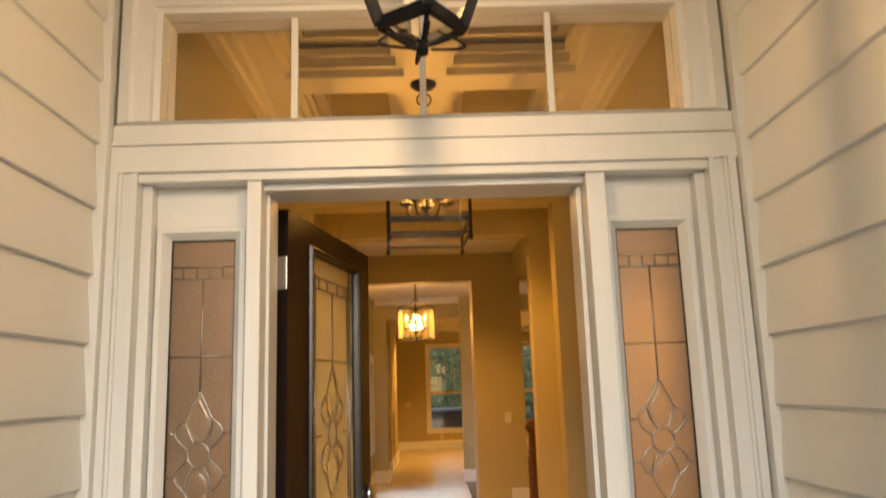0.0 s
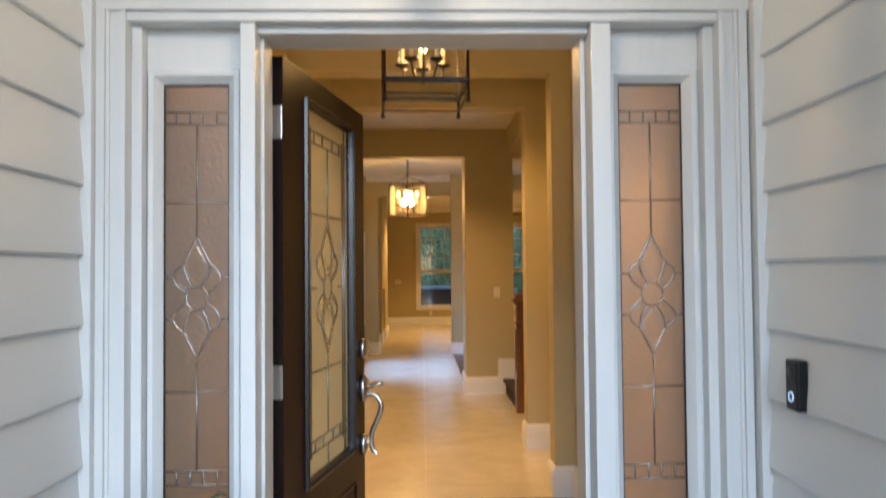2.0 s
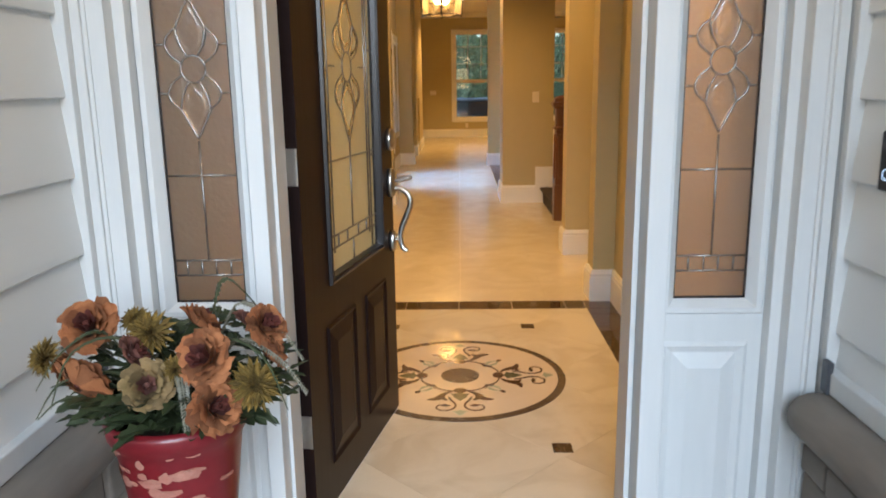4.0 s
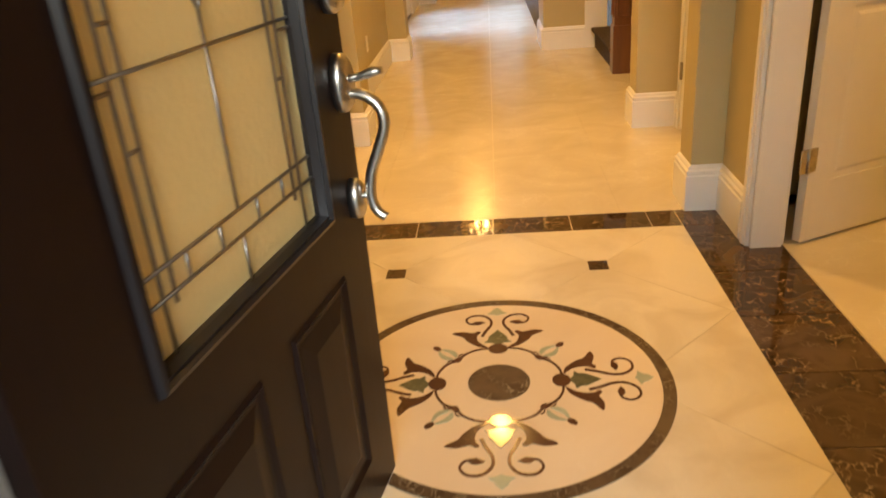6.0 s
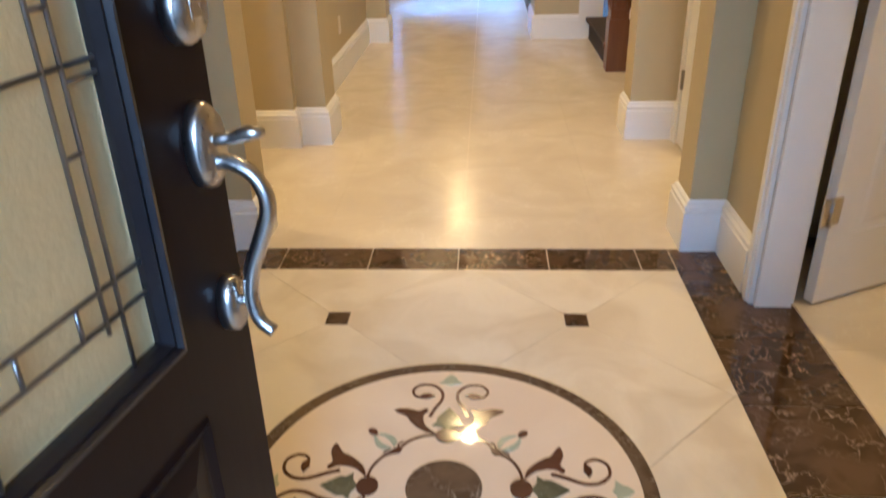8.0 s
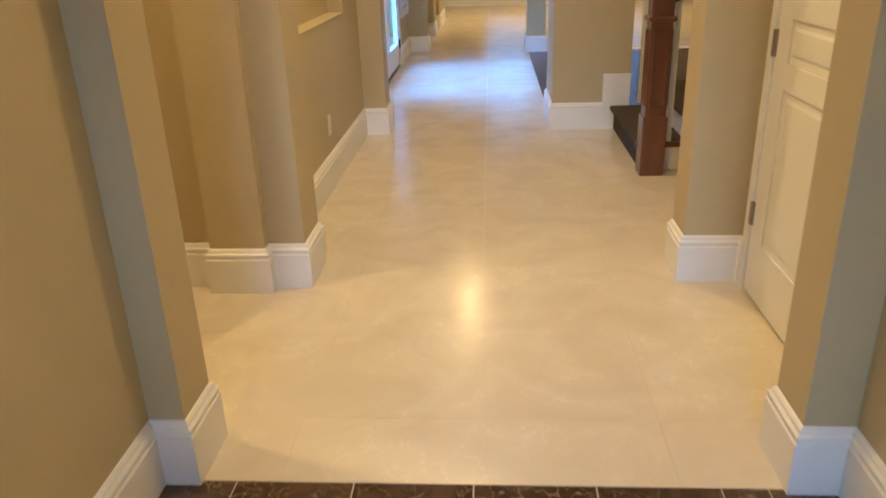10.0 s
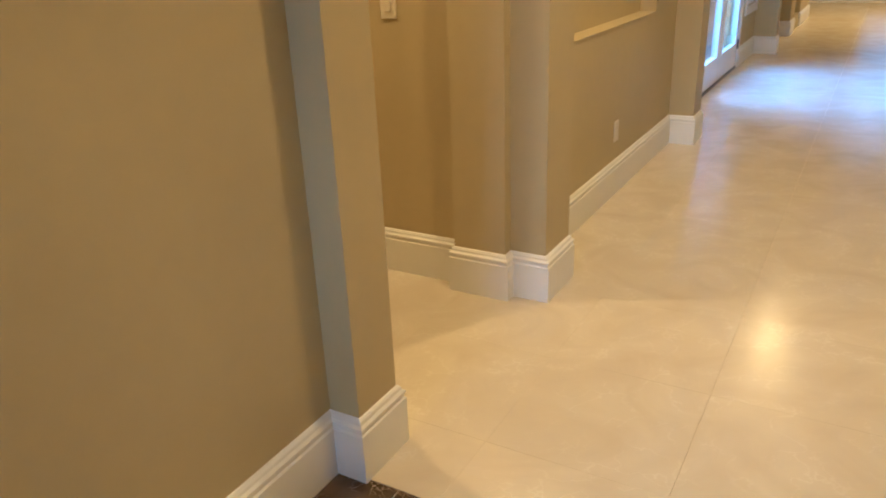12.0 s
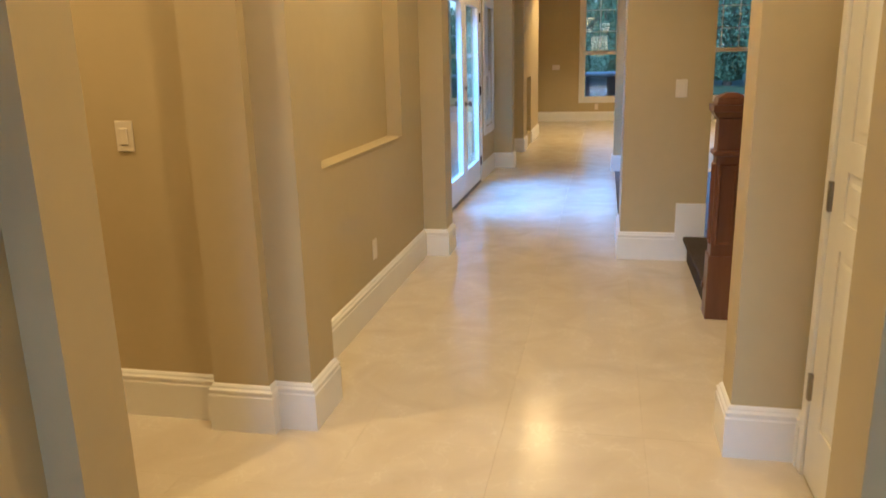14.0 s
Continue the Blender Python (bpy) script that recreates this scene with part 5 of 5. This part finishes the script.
for y, x0, lab in ((7.79, 2.76, "cherry handrail with white square balusters on the hall side"), (8.96, 2.80, "cherry handrail with white square balusters on the far side")):
    rail = thing("balustrade", lab, "balustrade", kind="structure", group="stair balustrades")
    slope = RISE / RUN
    pts = [(x0, 0.98), (x0 + 0.10, 1.02), (x0 + 2.2, 1.02 + 2.1 * slope)]
    bm = bmesh.new()
    for a, b in zip(pts, pts[1:]):
        for o, w in ((0.0, 0.030), (0.02, 0.022)):
            va = [bm.verts.new((px, y + s * w, pz + o + q)) for px, pz in (a, b) for s in (-1, 1) for q in (0, 0.03)]
            for f in ((0, 1, 3, 2), (4, 6, 7, 5), (0, 4, 5, 1), (2, 3, 7, 6), (1, 5, 7, 3), (0, 2, 6, 4)):
                bm.faces.new([va[i] for i in f])
    part("handrail", bm, CHERRY, rail, "cherry handrail")
    for k in range(14):
        bx = x0 + 0.06 + 0.12 * k
        bz = RISE * (math.floor((bx - 2.625) / RUN) + 1)
        part("baluster", boxes((bx - 0.016, bx + 0.016, y - 0.016, y + 0.016, bz, 1.03 + max(bx - x0 - 0.10, 0) * slope), bevel=0.003), BAL, rail)

# ---- lanterns inside ----
def candle_arm(parent, angle, r, z, drop):
    c, s = math.cos(angle), math.sin(angle)
    arm = curve([(0.008, z - 0.06), (r * 0.35, z - drop), (r * 0.8, z - drop * 0.8), (r, z - 0.012)], 5)
    part("arm", tube([(p * c, p * s, q) for p, q in arm], 0.005, sides=6), IRON, parent, smooth=True)
    part("drip_pan", lathe([(0, z - 0.014), (0.012, z - 0.014), (0.034, z - 0.002), (0.036, z + 0.002), (0.012, z), (0, z)], 14, at=(r * c, r * s, 0)), IRON, parent, smooth=True)
    part("candle", lathe([(0, z), (0.010, z), (0.010, z + 0.085), (0, z + 0.086)], 10, at=(r * c, r * s, 0)), CANDLE, parent)
    b = part("bulb", lathe([(0, z + 0.087), (0.008, z + 0.09), (0.014, z + 0.112), (0.009, z + 0.135), (0.002, z + 0.155), (0, z + 0.156)], 10, at=(r * c, r * s, 0)), BULB, parent, "lit candle bulb", smooth=True)
    b.visible_shadow = False


fl = thing("foyer_lantern", "large dark iron foyer lantern with candle lights, lit", "chandelier", (1.70, 3.60, 0), turn=4)
H, Z0, Z1 = 0.19, 2.325, 2.735
for a, b in ((-1, -1), (1, -1), (1, 1), (-1, 1)):
    part("corner_bar", tube([(a * H, b * H, 2.235), (a * H, b * H, Z1)], 0.008, sides=6), IRON, fl)
    part("foot", lathe([(0, 2.222), (0.010, 2.226), (0.013, 2.235), (0.008, 2.246), (0, 2.250)], 10, at=(a * H, b * H, 0)), IRON, fl, smooth=True)
    hoop = curve([(H * 1.41, Z1), (H * 1.30, Z1 + 0.05), (H * 0.8, Z1 + 0.075), (H * 0.25, Z1 + 0.085), (0.01, Z1 + 0.11)], 4)
    part("hoop", tube([(p * a * 0.707, p * b * 0.707, q) for p, q in hoop], 0.005, sides=6), IRON, fl, smooth=True)
for i in range(4):
    for z, w in ((Z0, 0.013), (Z1, 0.010), (2.262, 0.004)):
        r = part("rail", boxes((-H, H, -H - 0.006, -H + 0.006, z - w, z + w)), IRON, fl)
        r.matrix_basis = pose(0, 0, 0, 0, 0, 90 * i)
    g = part("pane", boxes((-H + 0.008, H - 0.008, -H - 0.002, -H + 0.001, Z0 + 0.013, Z1 - 0.01)), CLEAR, fl)
    g.matrix_basis = pose(0, 0, 0, 0, 0, 90 * i)
    g.visible_shadow = False
part("stem", tube([(0, 0, 2.36), (0, 0, Z1 + 0.13)], 0.006), IRON, fl)
for k in range(5):
    candle_arm(fl, 2 * math.pi * k / 5 + 0.3, 0.105, 2.45, 0.085)
chain = bmesh.new()
for k in range(5):
    z = Z1 + 0.145 + 0.036 * k
    tube([((0.013 * math.cos(a)) if k % 2 else 0, 0 if k % 2 else 0.013 * math.cos(a), z + 0.024 * math.sin(a)) for a in [2 * math.pi * i / 12 for i in range(12)]], 0.0035, chain, 6, closed=True)
part("chain", chain, IRON, fl)
part("loop", tube([(0.035 * math.cos(a), 0, 2.985 + 0.035 * math.sin(a)) for a in [2 * math.pi * i / 16 for i in range(16)]], 0.004, sides=6, closed=True), IRON, fl)
part("canopy", lathe([(0, 3.030), (0.02, 3.032), (0.05, 3.045), (0.066, 3.060), (0.066, 3.0705), (0, 3.0705)]), IRON, fl, smooth=True)

pd = thing("hall_pendant", "dark iron hall pendant with curved glass panes, lit", "pendant", (PX, 10.7, 0), turn=45)
pd.matrix_basis = pose(PX, 10.7, -0.357, 0, 0, 45) @ Matrix.Scale(1.18, 4)
for i in range(4):
    pane = bmesh.new()
    grid = []
    for iz in range(7):
        row = []
        for ix in range(9):
            s = ix / 8 * 2 - 1
            top = 2.52 + 0.06 * math.sqrt(max(1 - s * s, 0))
            row.append(pane.verts.new((0.155 * s, -0.150 - 0.045 * (1 - s * s), 2.215 + (top - 2.215) * iz / 6)))
        grid.append(row)
    for a, b in zip(grid, grid[1:]):
        for j in range(8):
            pane.faces.new((a[j], a[j + 1], b[j + 1], b[j]))
    g = part("pane", pane, SEEDED, pd, smooth=True)
    g.matrix_basis = pose(0, 0, 0, 0, 0, 90 * i)
    g.visible_shadow = False
    edge = bmesh.new()
    line = [(0.158 * (k / 8 * 2 - 1), -0.153 - 0.045 * (1 - (k / 8 * 2 - 1) ** 2)) for k in range(9)]
    tube([(x, y, 2.210) for x, y in line], 0.008, edge, 6)
    tube([(x, y, 2.525 + 0.06 * math.sqrt(max(1 - (x / 0.158) ** 2, 0))) for x, y in line], 0.008, edge, 6)
    tube([(0.156, -0.156, 2.19), (0.156, -0.156, 2.54)], 0.009, edge, 6)
    e = part("frame", edge, IRON, pd)
    e.matrix_basis = pose(0, 0, 0, 0, 0, 90 * i)
    c = part("crown_arm", tube([(p, -p, z) for p, z in curve([(0.156, 2.54), (0.13, 2.62), (0.06, 2.64), (0.02, 2.66), (0.006, 2.72)], 4)], 0.006, sides=6), IRON, pd, smooth=True)
    c.matrix_basis = pose(0, 0, 0, 0, 0, 90 * i)
    candle_arm(pd, math.pi / 2 * i + 0.7, 0.075, 2.34, 0.06)
part("stem", tube([(0, 0, 2.28), (0, 0, 2.74)], 0.006), IRON, pd)
chain = bmesh.new()
for k in range(5):
    z = 2.765 + 0.038 * k
    tube([((0.013 * math.cos(a)) if k % 2 else 0, 0 if k % 2 else 0.013 * math.cos(a), z + 0.025 * math.sin(a)) for a in [2 * math.pi * i / 12 for i in range(12)]], 0.004, chain, 6, closed=True)
part("chain", chain, IRON, pd)
part("canopy", lathe([(0, 2.935), (0.03, 2.938), (0.06, 2.945), (0.065, (CEIL_Z + 0.357) / 1.18), (0, (CEIL_Z + 0.357) / 1.18)]), IRON, pd, smooth=True)

# fittings for real downlights and for the added fill lamps alike
for p in DOWNLIGHTS_AND_FILLS:
    can = thing("recessed_downlight", "white round recessed ceiling downlight, lit, from a mostly added set", "downlight", (p[0], p[1], CEIL_Z), group="recessed ceiling downlights")
    part("trim_ring", lathe([(0.062, 0.0), (0.085, 0.0), (0.083, -0.006), (0.064, -0.008), (0.062, 0.0)], 24), TRIM, can, smooth=True)
    part("lens", lathe([(0, -0.003), (0.061, -0.003), (0.061, -0.0005), (0, -0.0005)], 20), CANSHADE, can, "glowing lens")

fan = thing("ceiling_fan", "dark ceiling fan in the great room", "ceiling fan", (4.25, 16.0, 0))
part("rod", tube([(0, 0, 2.72), (0, 0, CEIL_Z)], 0.015), IRON, fan)
part("motor", lathe([(0, 2.56), (0.08, 2.58), (0.13, 2.63), (0.12, 2.70), (0.05, 2.74), (0, 2.74)]), IRON, fan, smooth=True)
for i in range(5):
    b = part("blade", boxes((0.16, 0.66, -0.065, 0.065, 2.655, 2.663), bevel=0.003), DARKWOOD, fan)
    b.matrix_basis = pose(0, 0, 0, 0, 0, 72 * i + 10)


# ---- plates on the walls ----
def plate(name, label, place, turn, w=0.075, h=0.118, rocker=True):
    t = thing(name, label, "switch" if rocker else "outlet", place, turn=turn)
    part("plate", boxes((-w / 2, w / 2, -0.006, 0, -h / 2, h / 2), bevel=0.003), PLATE, t)
    if rocker:
        part("rocker", boxes((-0.016, 0.016, -0.011, -0.005, -0.032, 0.032), bevel=0.003), PLATE, t)
    else:
        for z in (-0.02, 0.02):
            part("socket", boxes((-0.016, 0.016, -0.009, -0.005, z - 0.014, z + 0.014), bevel=0.002), PLATE, t)


plate("light_switch", "almond rocker light switch on the passage wall", (0.258, 6.115, 1.172), 0)
plate("light_switch", "almond rocker light switch on the wall by the stairs", (2.565, W0, 1.195), 0)
plate("wall_outlet", "almond wall outlet above the hall skirting", (NX, 7.57, 0.365), 90, rocker=False)
plate("wall_outlet", "almond wall outlet under the far window", (1.90, YF, 0.30), 0, rocker=False)
plate("thermostat", "white wall control plate on the far wall", (1.02, YF, 1.15), 0, 0.16, 0.10)

# ---- outside at the back: terrace, seat, trees ----
structure("terrace", boxes((-6.0, 0.5, 6.4, 26.0, -0.29, -0.04), (0.5, 9.0, YF + 0.16, 26.0, -0.29, -0.04)), CONCRETE, "pale concrete terrace behind the house", "terrace")
tub = thing("spa_tub", "dark square spa tub standing on the terrace", "spa tub", (2.6, 23.6, -0.04))
part("shell", boxes((-1.0, 1.0, -1.0, 1.0, 0, 0.92), bevel=0.03), material("dark_spa_panel", (0.05, 0.055, 0.06), 0.5, spread=((0.08, 0.085, 0.09), 4.0)), tub)
part("rim", boxes((-1.04, 1.04, -1.04, 1.04, 0.921, 0.98), bevel=0.02), material("pale_spa_rim", (0.35, 0.36, 0.37), 0.4, spread=((0.42, 0.43, 0.44), 5.0)), tub)


def tree(x, y, h, rnd):
    t = tagged(new("tree"), "leafy green tree behind the house", "tree", "trees behind the house")
    t.location = (x, y, -0.3)
    bm = tube([(0, 0, 0), (0.1, 0, h * 0.3), (0.0, 0.1, h * 0.6), (0.1, 0, h * 0.9)], [0.22, 0.17, 0.11, 0.04])
    for k in range(7):
        a, z = rnd.uniform(0, 6.28), h * rnd.uniform(0.3, 0.75)
        tube([(0, 0, z), (math.cos(a) * h * 0.12, math.sin(a) * h * 0.12, z + h * 0.08), (math.cos(a) * h * 0.24, math.sin(a) * h * 0.24, z + h * 0.2)], [0.09, 0.06, 0.02], bm)
    part("trunk", bm, BARK, t)
    verts, faces = [], []
    for k in range(7000):
        a, r, z = rnd.uniform(0, 6.28), h * 0.42 * math.sqrt(rnd.random()), rnd.random()
        r *= math.sin(math.pi * (0.12 + 0.8 * z)) * (0.75 + 0.5 * noise.noise((math.cos(a) * 2, math.sin(a) * 2, z * 4 + x)))
        p = Vector((r * math.cos(a), r * math.sin(a), h * (0.06 + 0.96 * z)))
        q = Euler((rnd.uniform(0, 6), rnd.uniform(0, 6), rnd.uniform(0, 6))).to_matrix()
        s = rnd.uniform(0.06, 0.12)
        n = len(verts)
        verts += [tuple(p + q @ Vector(c)) for c in ((-s, 0, 0), (0, -s * 0.5, 0.03), (s, 0, 0), (0, s * 0.5, 0.03))]
        faces.append((n, n + 1, n + 2, n + 3))
    me = bpy.data.meshes.new("crown")
    me.from_pydata(verts, [], faces)
    me.materials.append(TREELEAF)
    c = new("crown", me)
    c.parent = t
    return t


rnd = random.Random(21)
grown = [tree(-14 + 1.5 * k, 44 + rnd.uniform(-3, 4), rnd.uniform(3.4, 5.2), rnd) for k in range(6)]
for k in range(6, 28):
    copy_thing(grown[k % 6], pose(-14 + 1.5 * k + rnd.uniform(-0.6, 0.6), 44 + rnd.uniform(-4, 6), -0.3, 0, 0, rnd.uniform(0, 360)))

# ---- floors: tiles, border, medallion ----
MX, MY, MR = 1.698, 3.600, 0.490        # the medallion
floor_ob = bpy.data.objects["floor"]
BX0, BX1, BY0, BY1 = 0.93, 2.469, 2.47, 4.675   # inner edge of the dark border
pieces = {}


def tile(x0, x1, y0, y1, mat, z=0.0, gap=0.0005, name="tile"):
    gap = 0.0020 if mat is EMPERADOR else 0.0001
    w, d = round(x1 - x0 - 2 * gap, 4), round(y1 - y0 - 2 * gap, 4)
    key = (w, d, mat.name)
    if key not in pieces:
        bm = boxes((-w / 2, w / 2, -d / 2, d / 2, -0.012, -0.0008), (-w / 2 + 0.0003, w / 2 - 0.0003, -d / 2 + 0.0003, d / 2 - 0.0003, -0.0008, 0.0))
        ob = part(name, bm, mat, floor_ob)
        pieces[key] = ob.data
    else:
        ob = new(name, pieces[key])
        ob.parent = floor_ob
    ob.location = ((x0 + x1) / 2, (y0 + y1) / 2, z)
    return ob


# dark border
T = 0.325
xs = [FL, 1.038, 1.365, 1.692, 2.020, 2.347, BX1]
for a, b in zip(xs, xs[1:]):
    tile(a, b, BY1, P0, EMPERADOR)
ys = [F1, 2.64, 2.962, 3.285, 3.604, 3.924, 4.242, 4.558, BY1]
for a, b in zip(ys, ys[1:]):
    inside = DR0 - 0.02 < (a + b) / 2 < DR1
    tile(BX1, 2.785 if inside else FR, a, b, EMPERADOR)
    tile(FL, BX0, a, b, EMPERADOR)
tile(BX1, FR, BY1, P0, EMPERADOR)
for a, b in zip([BX0, 1.24, 1.55, 1.86, 2.17], [1.24, 1.55, 1.86, 2.17, BX1]):
    tile(a, b, F1, BY0, EMPERADOR)


def clip(poly, axis, value, keep_less):
    out = []
    for i, p in enumerate(poly):
        q = poly[(i + 1) % len(poly)]
        pin, qin = (p[axis] <= value) == keep_less, (q[axis] <= value) == keep_less
        if pin:
            out.append(p)
        if pin != qin:
            k = (value - p[axis]) / (q[axis] - p[axis])
            out.append((p[0] + k * (q[0] - p[0]), p[1] + k * (q[1] - p[1])))
    return out


HALF = 0.382
for i in range(-4, 5):
    for j in range(-4, 5):
        if (i + j) % 2:
            continue
        cx, cy = MX + HALF * i, MY - 0.02 + HALF * j
        d = HALF - 0.0012
        poly = [(cx - d, cy), (cx, cy - d), (cx + d, cy), (cx, cy + d)]
        for axis, v, less in ((0, BX0, False), (0, BX1, True), (1, BY0, False), (1, BY1, True)):
            poly = clip(poly, axis, v, less) if poly else poly
        if len(poly) > 2:
            part("tile", prism(poly, -0.012, 0.0), CREAM_LIGHT, floor_ob)
for x, y in ((1.319, 4.338), (2.079, 4.338), (2.081, 2.885), (1.317, 2.885)):
    part("inset_tile", boxes((x - 0.036, x + 0.036, y - 0.036, y + 0.036, -0.002, 0.0022)), EMPERADOR, floor_ob)

# hall and room tiles
x_cuts = [1.700 + 0.545 * k for k in range(-7, 12)]
y_cuts = [6.235 + 0.545 * k for k in range(-2, 27)]
count = 0
for a, b in zip(x_cuts, x_cuts[1:]):
    for c, d in zip([P0] + [y for y in y_cuts if y > 5.0], [y for y in y_cuts if y > 5.0] + [YF]):
        if d - c < 0.02:
            continue
        if a > 2.1 and 9.45 < (c + d) / 2 < 13.1:
            continue
        x0, x1 = (max(a, -1.5), min(b, 7.2))
        if x1 - x0 < 0.02 or (x1 < 0.5 and c > 6.3) or (x0 > 2.9 and d < 6.2):
            continue
        if abs(x0 - 1.700) < 1e-6:
            x0 += 0.0026          # the one wide joint along the hall
        tile(x0, min(x1, WX + 0.01) if 9.4 < (c + d) / 2 < 13.15 and x1 > WX > x0 else x1, c, min(d, YF), CREAM)
for a, b in zip([2.787, 3.39, 4.0], [3.39, 4.0, 4.6]):
    for c, d in zip([F1, 2.97, 3.58, 4.19], [2.97, 3.58, 4.19, 4.95]):
        tile(a, b, c, d, CREAM)
for k in range(34):
    part("floorboard", boxes((2.212 + 0.14 * k, 2.350 + 0.14 * k, W1 + 0.02, 13.06, -0.012, 0.003)), DARKWOOD, floor_ob)

med = thing("floor_medallion", "round marble floor medallion with brown and green flower inlays", "medallion", (MX, MY, 0), kind="structure")
part("field", lathe([(0, -0.002), (MR - 0.036, -0.002), (MR - 0.036, 0.0035), (0, 0.0035)], 96), MEDCREAM, med)
part("ring", lathe([(MR - 0.0355, -0.002), (MR, -0.002), (MR, 0.004), (MR - 0.0355, 0.004), (MR - 0.0355, -0.002)], 96), RINGSTONE, med, "dark marble ring")
part("centre_disc", lathe([(0, 0.001), (0.089, 0.001), (0.089, 0.0055), (0, 0.0055)], 48), RINGSTONE, med, "dark marble disc")


def inlay(name, outline, mat, angle, z=0.0055):
    ob = part(name, prism(outline, 0.001, z), mat, med)
    ob.matrix_basis = pose(0, 0, 0, 0, 0, angle)


def ribbon(name, pts, widths, mat, angle, z=0.0056):
    line = [Vector(p) for p in pts]
    left, right = [], []
    for i, p in enumerate(line):
        d = (line[min(i + 1, len(line) - 1)] - line[max(i - 1, 0)]).normalized()
        n = Vector((-d.y, d.x)) * widths[i] / 2
        left.append(tuple(p + n)), right.append(tuple(p - n))
    bm = bmesh.new()
    lo = [[bm.verts.new((*q, 0.001)) for q in s] for s in (left, right)]
    hi = [[bm.verts.new((*q, z)) for q in s] for s in (left, right)]
    for i in range(len(line) - 1):
        bm.faces.new((hi[0][i], hi[0][i + 1], hi[1][i + 1], hi[1][i]))
        for s in (0, 1):
            bm.faces.new((lo[s][i], lo[s][i + 1], hi[s][i + 1], hi[s][i]))
    ob = part(name, bm, mat, med)
    ob.matrix_basis = pose(0, 0, 0, 0, 0, angle)


def smooth_outline(pts, n=5):
    return curve(list(pts) + [pts[0]], n)[:-1]


for q in range(4):
    A = 90 * q
    # the node, its leaf, and the small leaf at the rim; along +y
    inlay("node", [(0.030 * math.cos(t * math.pi / 10), 0.178 + 0.026 * math.sin(t * math.pi / 10)) for t in range(20)], BROWNINLAY, A, 0.0062)
    inlay("leaf", [(0, 0.200), (0.020, 0.214), (0.042, 0.216), (0.030, 0.232), (0.030, 0.246), (0.020, 0.262), (0, 0.290), (-0.020, 0.262), (-0.030, 0.246), (-0.030, 0.232), (-0.042, 0.216), (-0.020, 0.214)], GREENINLAY, A)
    inlay("rim_leaf", [(0, 0.385), (0.012, 0.392), (0.034, 0.396), (0.020, 0.408), (0.014, 0.422), (0, 0.436), (-0.014, 0.422), (-0.020, 0.408), (-0.034, 0.396), (-0.012, 0.392)], PALEGREEN, A)
    for s in (1, -1):
        inlay("petal", smooth_outline([(s * x, y) for x, y in ((0.030, 0.186), (0.056, 0.192), (0.080, 0.210), (0.100, 0.234), (0.112, 0.254), (0.145, 0.276), (0.116, 0.284), (0.094, 0.278), (0.078, 0.274), (0.064, 0.284), (0.054, 0.278), (0.064, 0.262), (0.066, 0.242), (0.058, 0.216), (0.042, 0.198))], 3), BROWNINLAY, A)
        sc = curve([(s * x, y) for x, y in ((0.050, 0.250), (0.038, 0.285), (0.022, 0.320), (0.022, 0.355), (0.046, 0.384), (0.082, 0.386), (0.102, 0.362), (0.092, 0.336), (0.066, 0.330))], 5)
        ribbon("scroll", sc, [0.010 - 0.004 * i / len(sc) for i in range(len(sc))], BROWNINLAY, A)
        inlay("bud", [(s * x, y) for x, y in ((0.040, 0.338), (0.062, 0.326), (0.086, 0.333), (0.072, 0.346), (0.056, 0.347))], BROWNINLAY, A, 0.0064)
        arcs = curve([(s * x, y) for x, y in ((0.024, 0.182), (0.060, 0.176), (0.096, 0.156), (0.116, 0.128))], 5)
        ribbon("stem", arcs, [0.007] * len(arcs), BROWNINLAY, A)
    # diagonal bud
    D = A + 45
    inlay("diagonal_node", [(0.014 * math.cos(t * math.pi / 8), 0.172 + 0.010 * math.sin(t * math.pi / 8)) for t in range(16)], BROWNINLAY, D, 0.0062)
    for s in (1, -1):
        inlay("bud_petal", smooth_outline([(s * x, y) for x, y in ((0.003, 0.186), (0.020, 0.196), (0.026, 0.220), (0.014, 0.246), (0.004, 0.254), (0.010, 0.230), (0.008, 0.206))], 3), PALEGREEN, D)
        ribbon("tendril", curve([(s * 0.006, 0.176), (s * 0.020, 0.188), (s * 0.032, 0.186)], 4), [0.004] * 9, BROWNINLAY, D)
    inlay("bud_tip", [(0.010 * math.cos(t * math.pi / 6), 0.268 + 0.016 * math.sin(t * math.pi / 6)) for t in range(12)], BROWNINLAY, D)
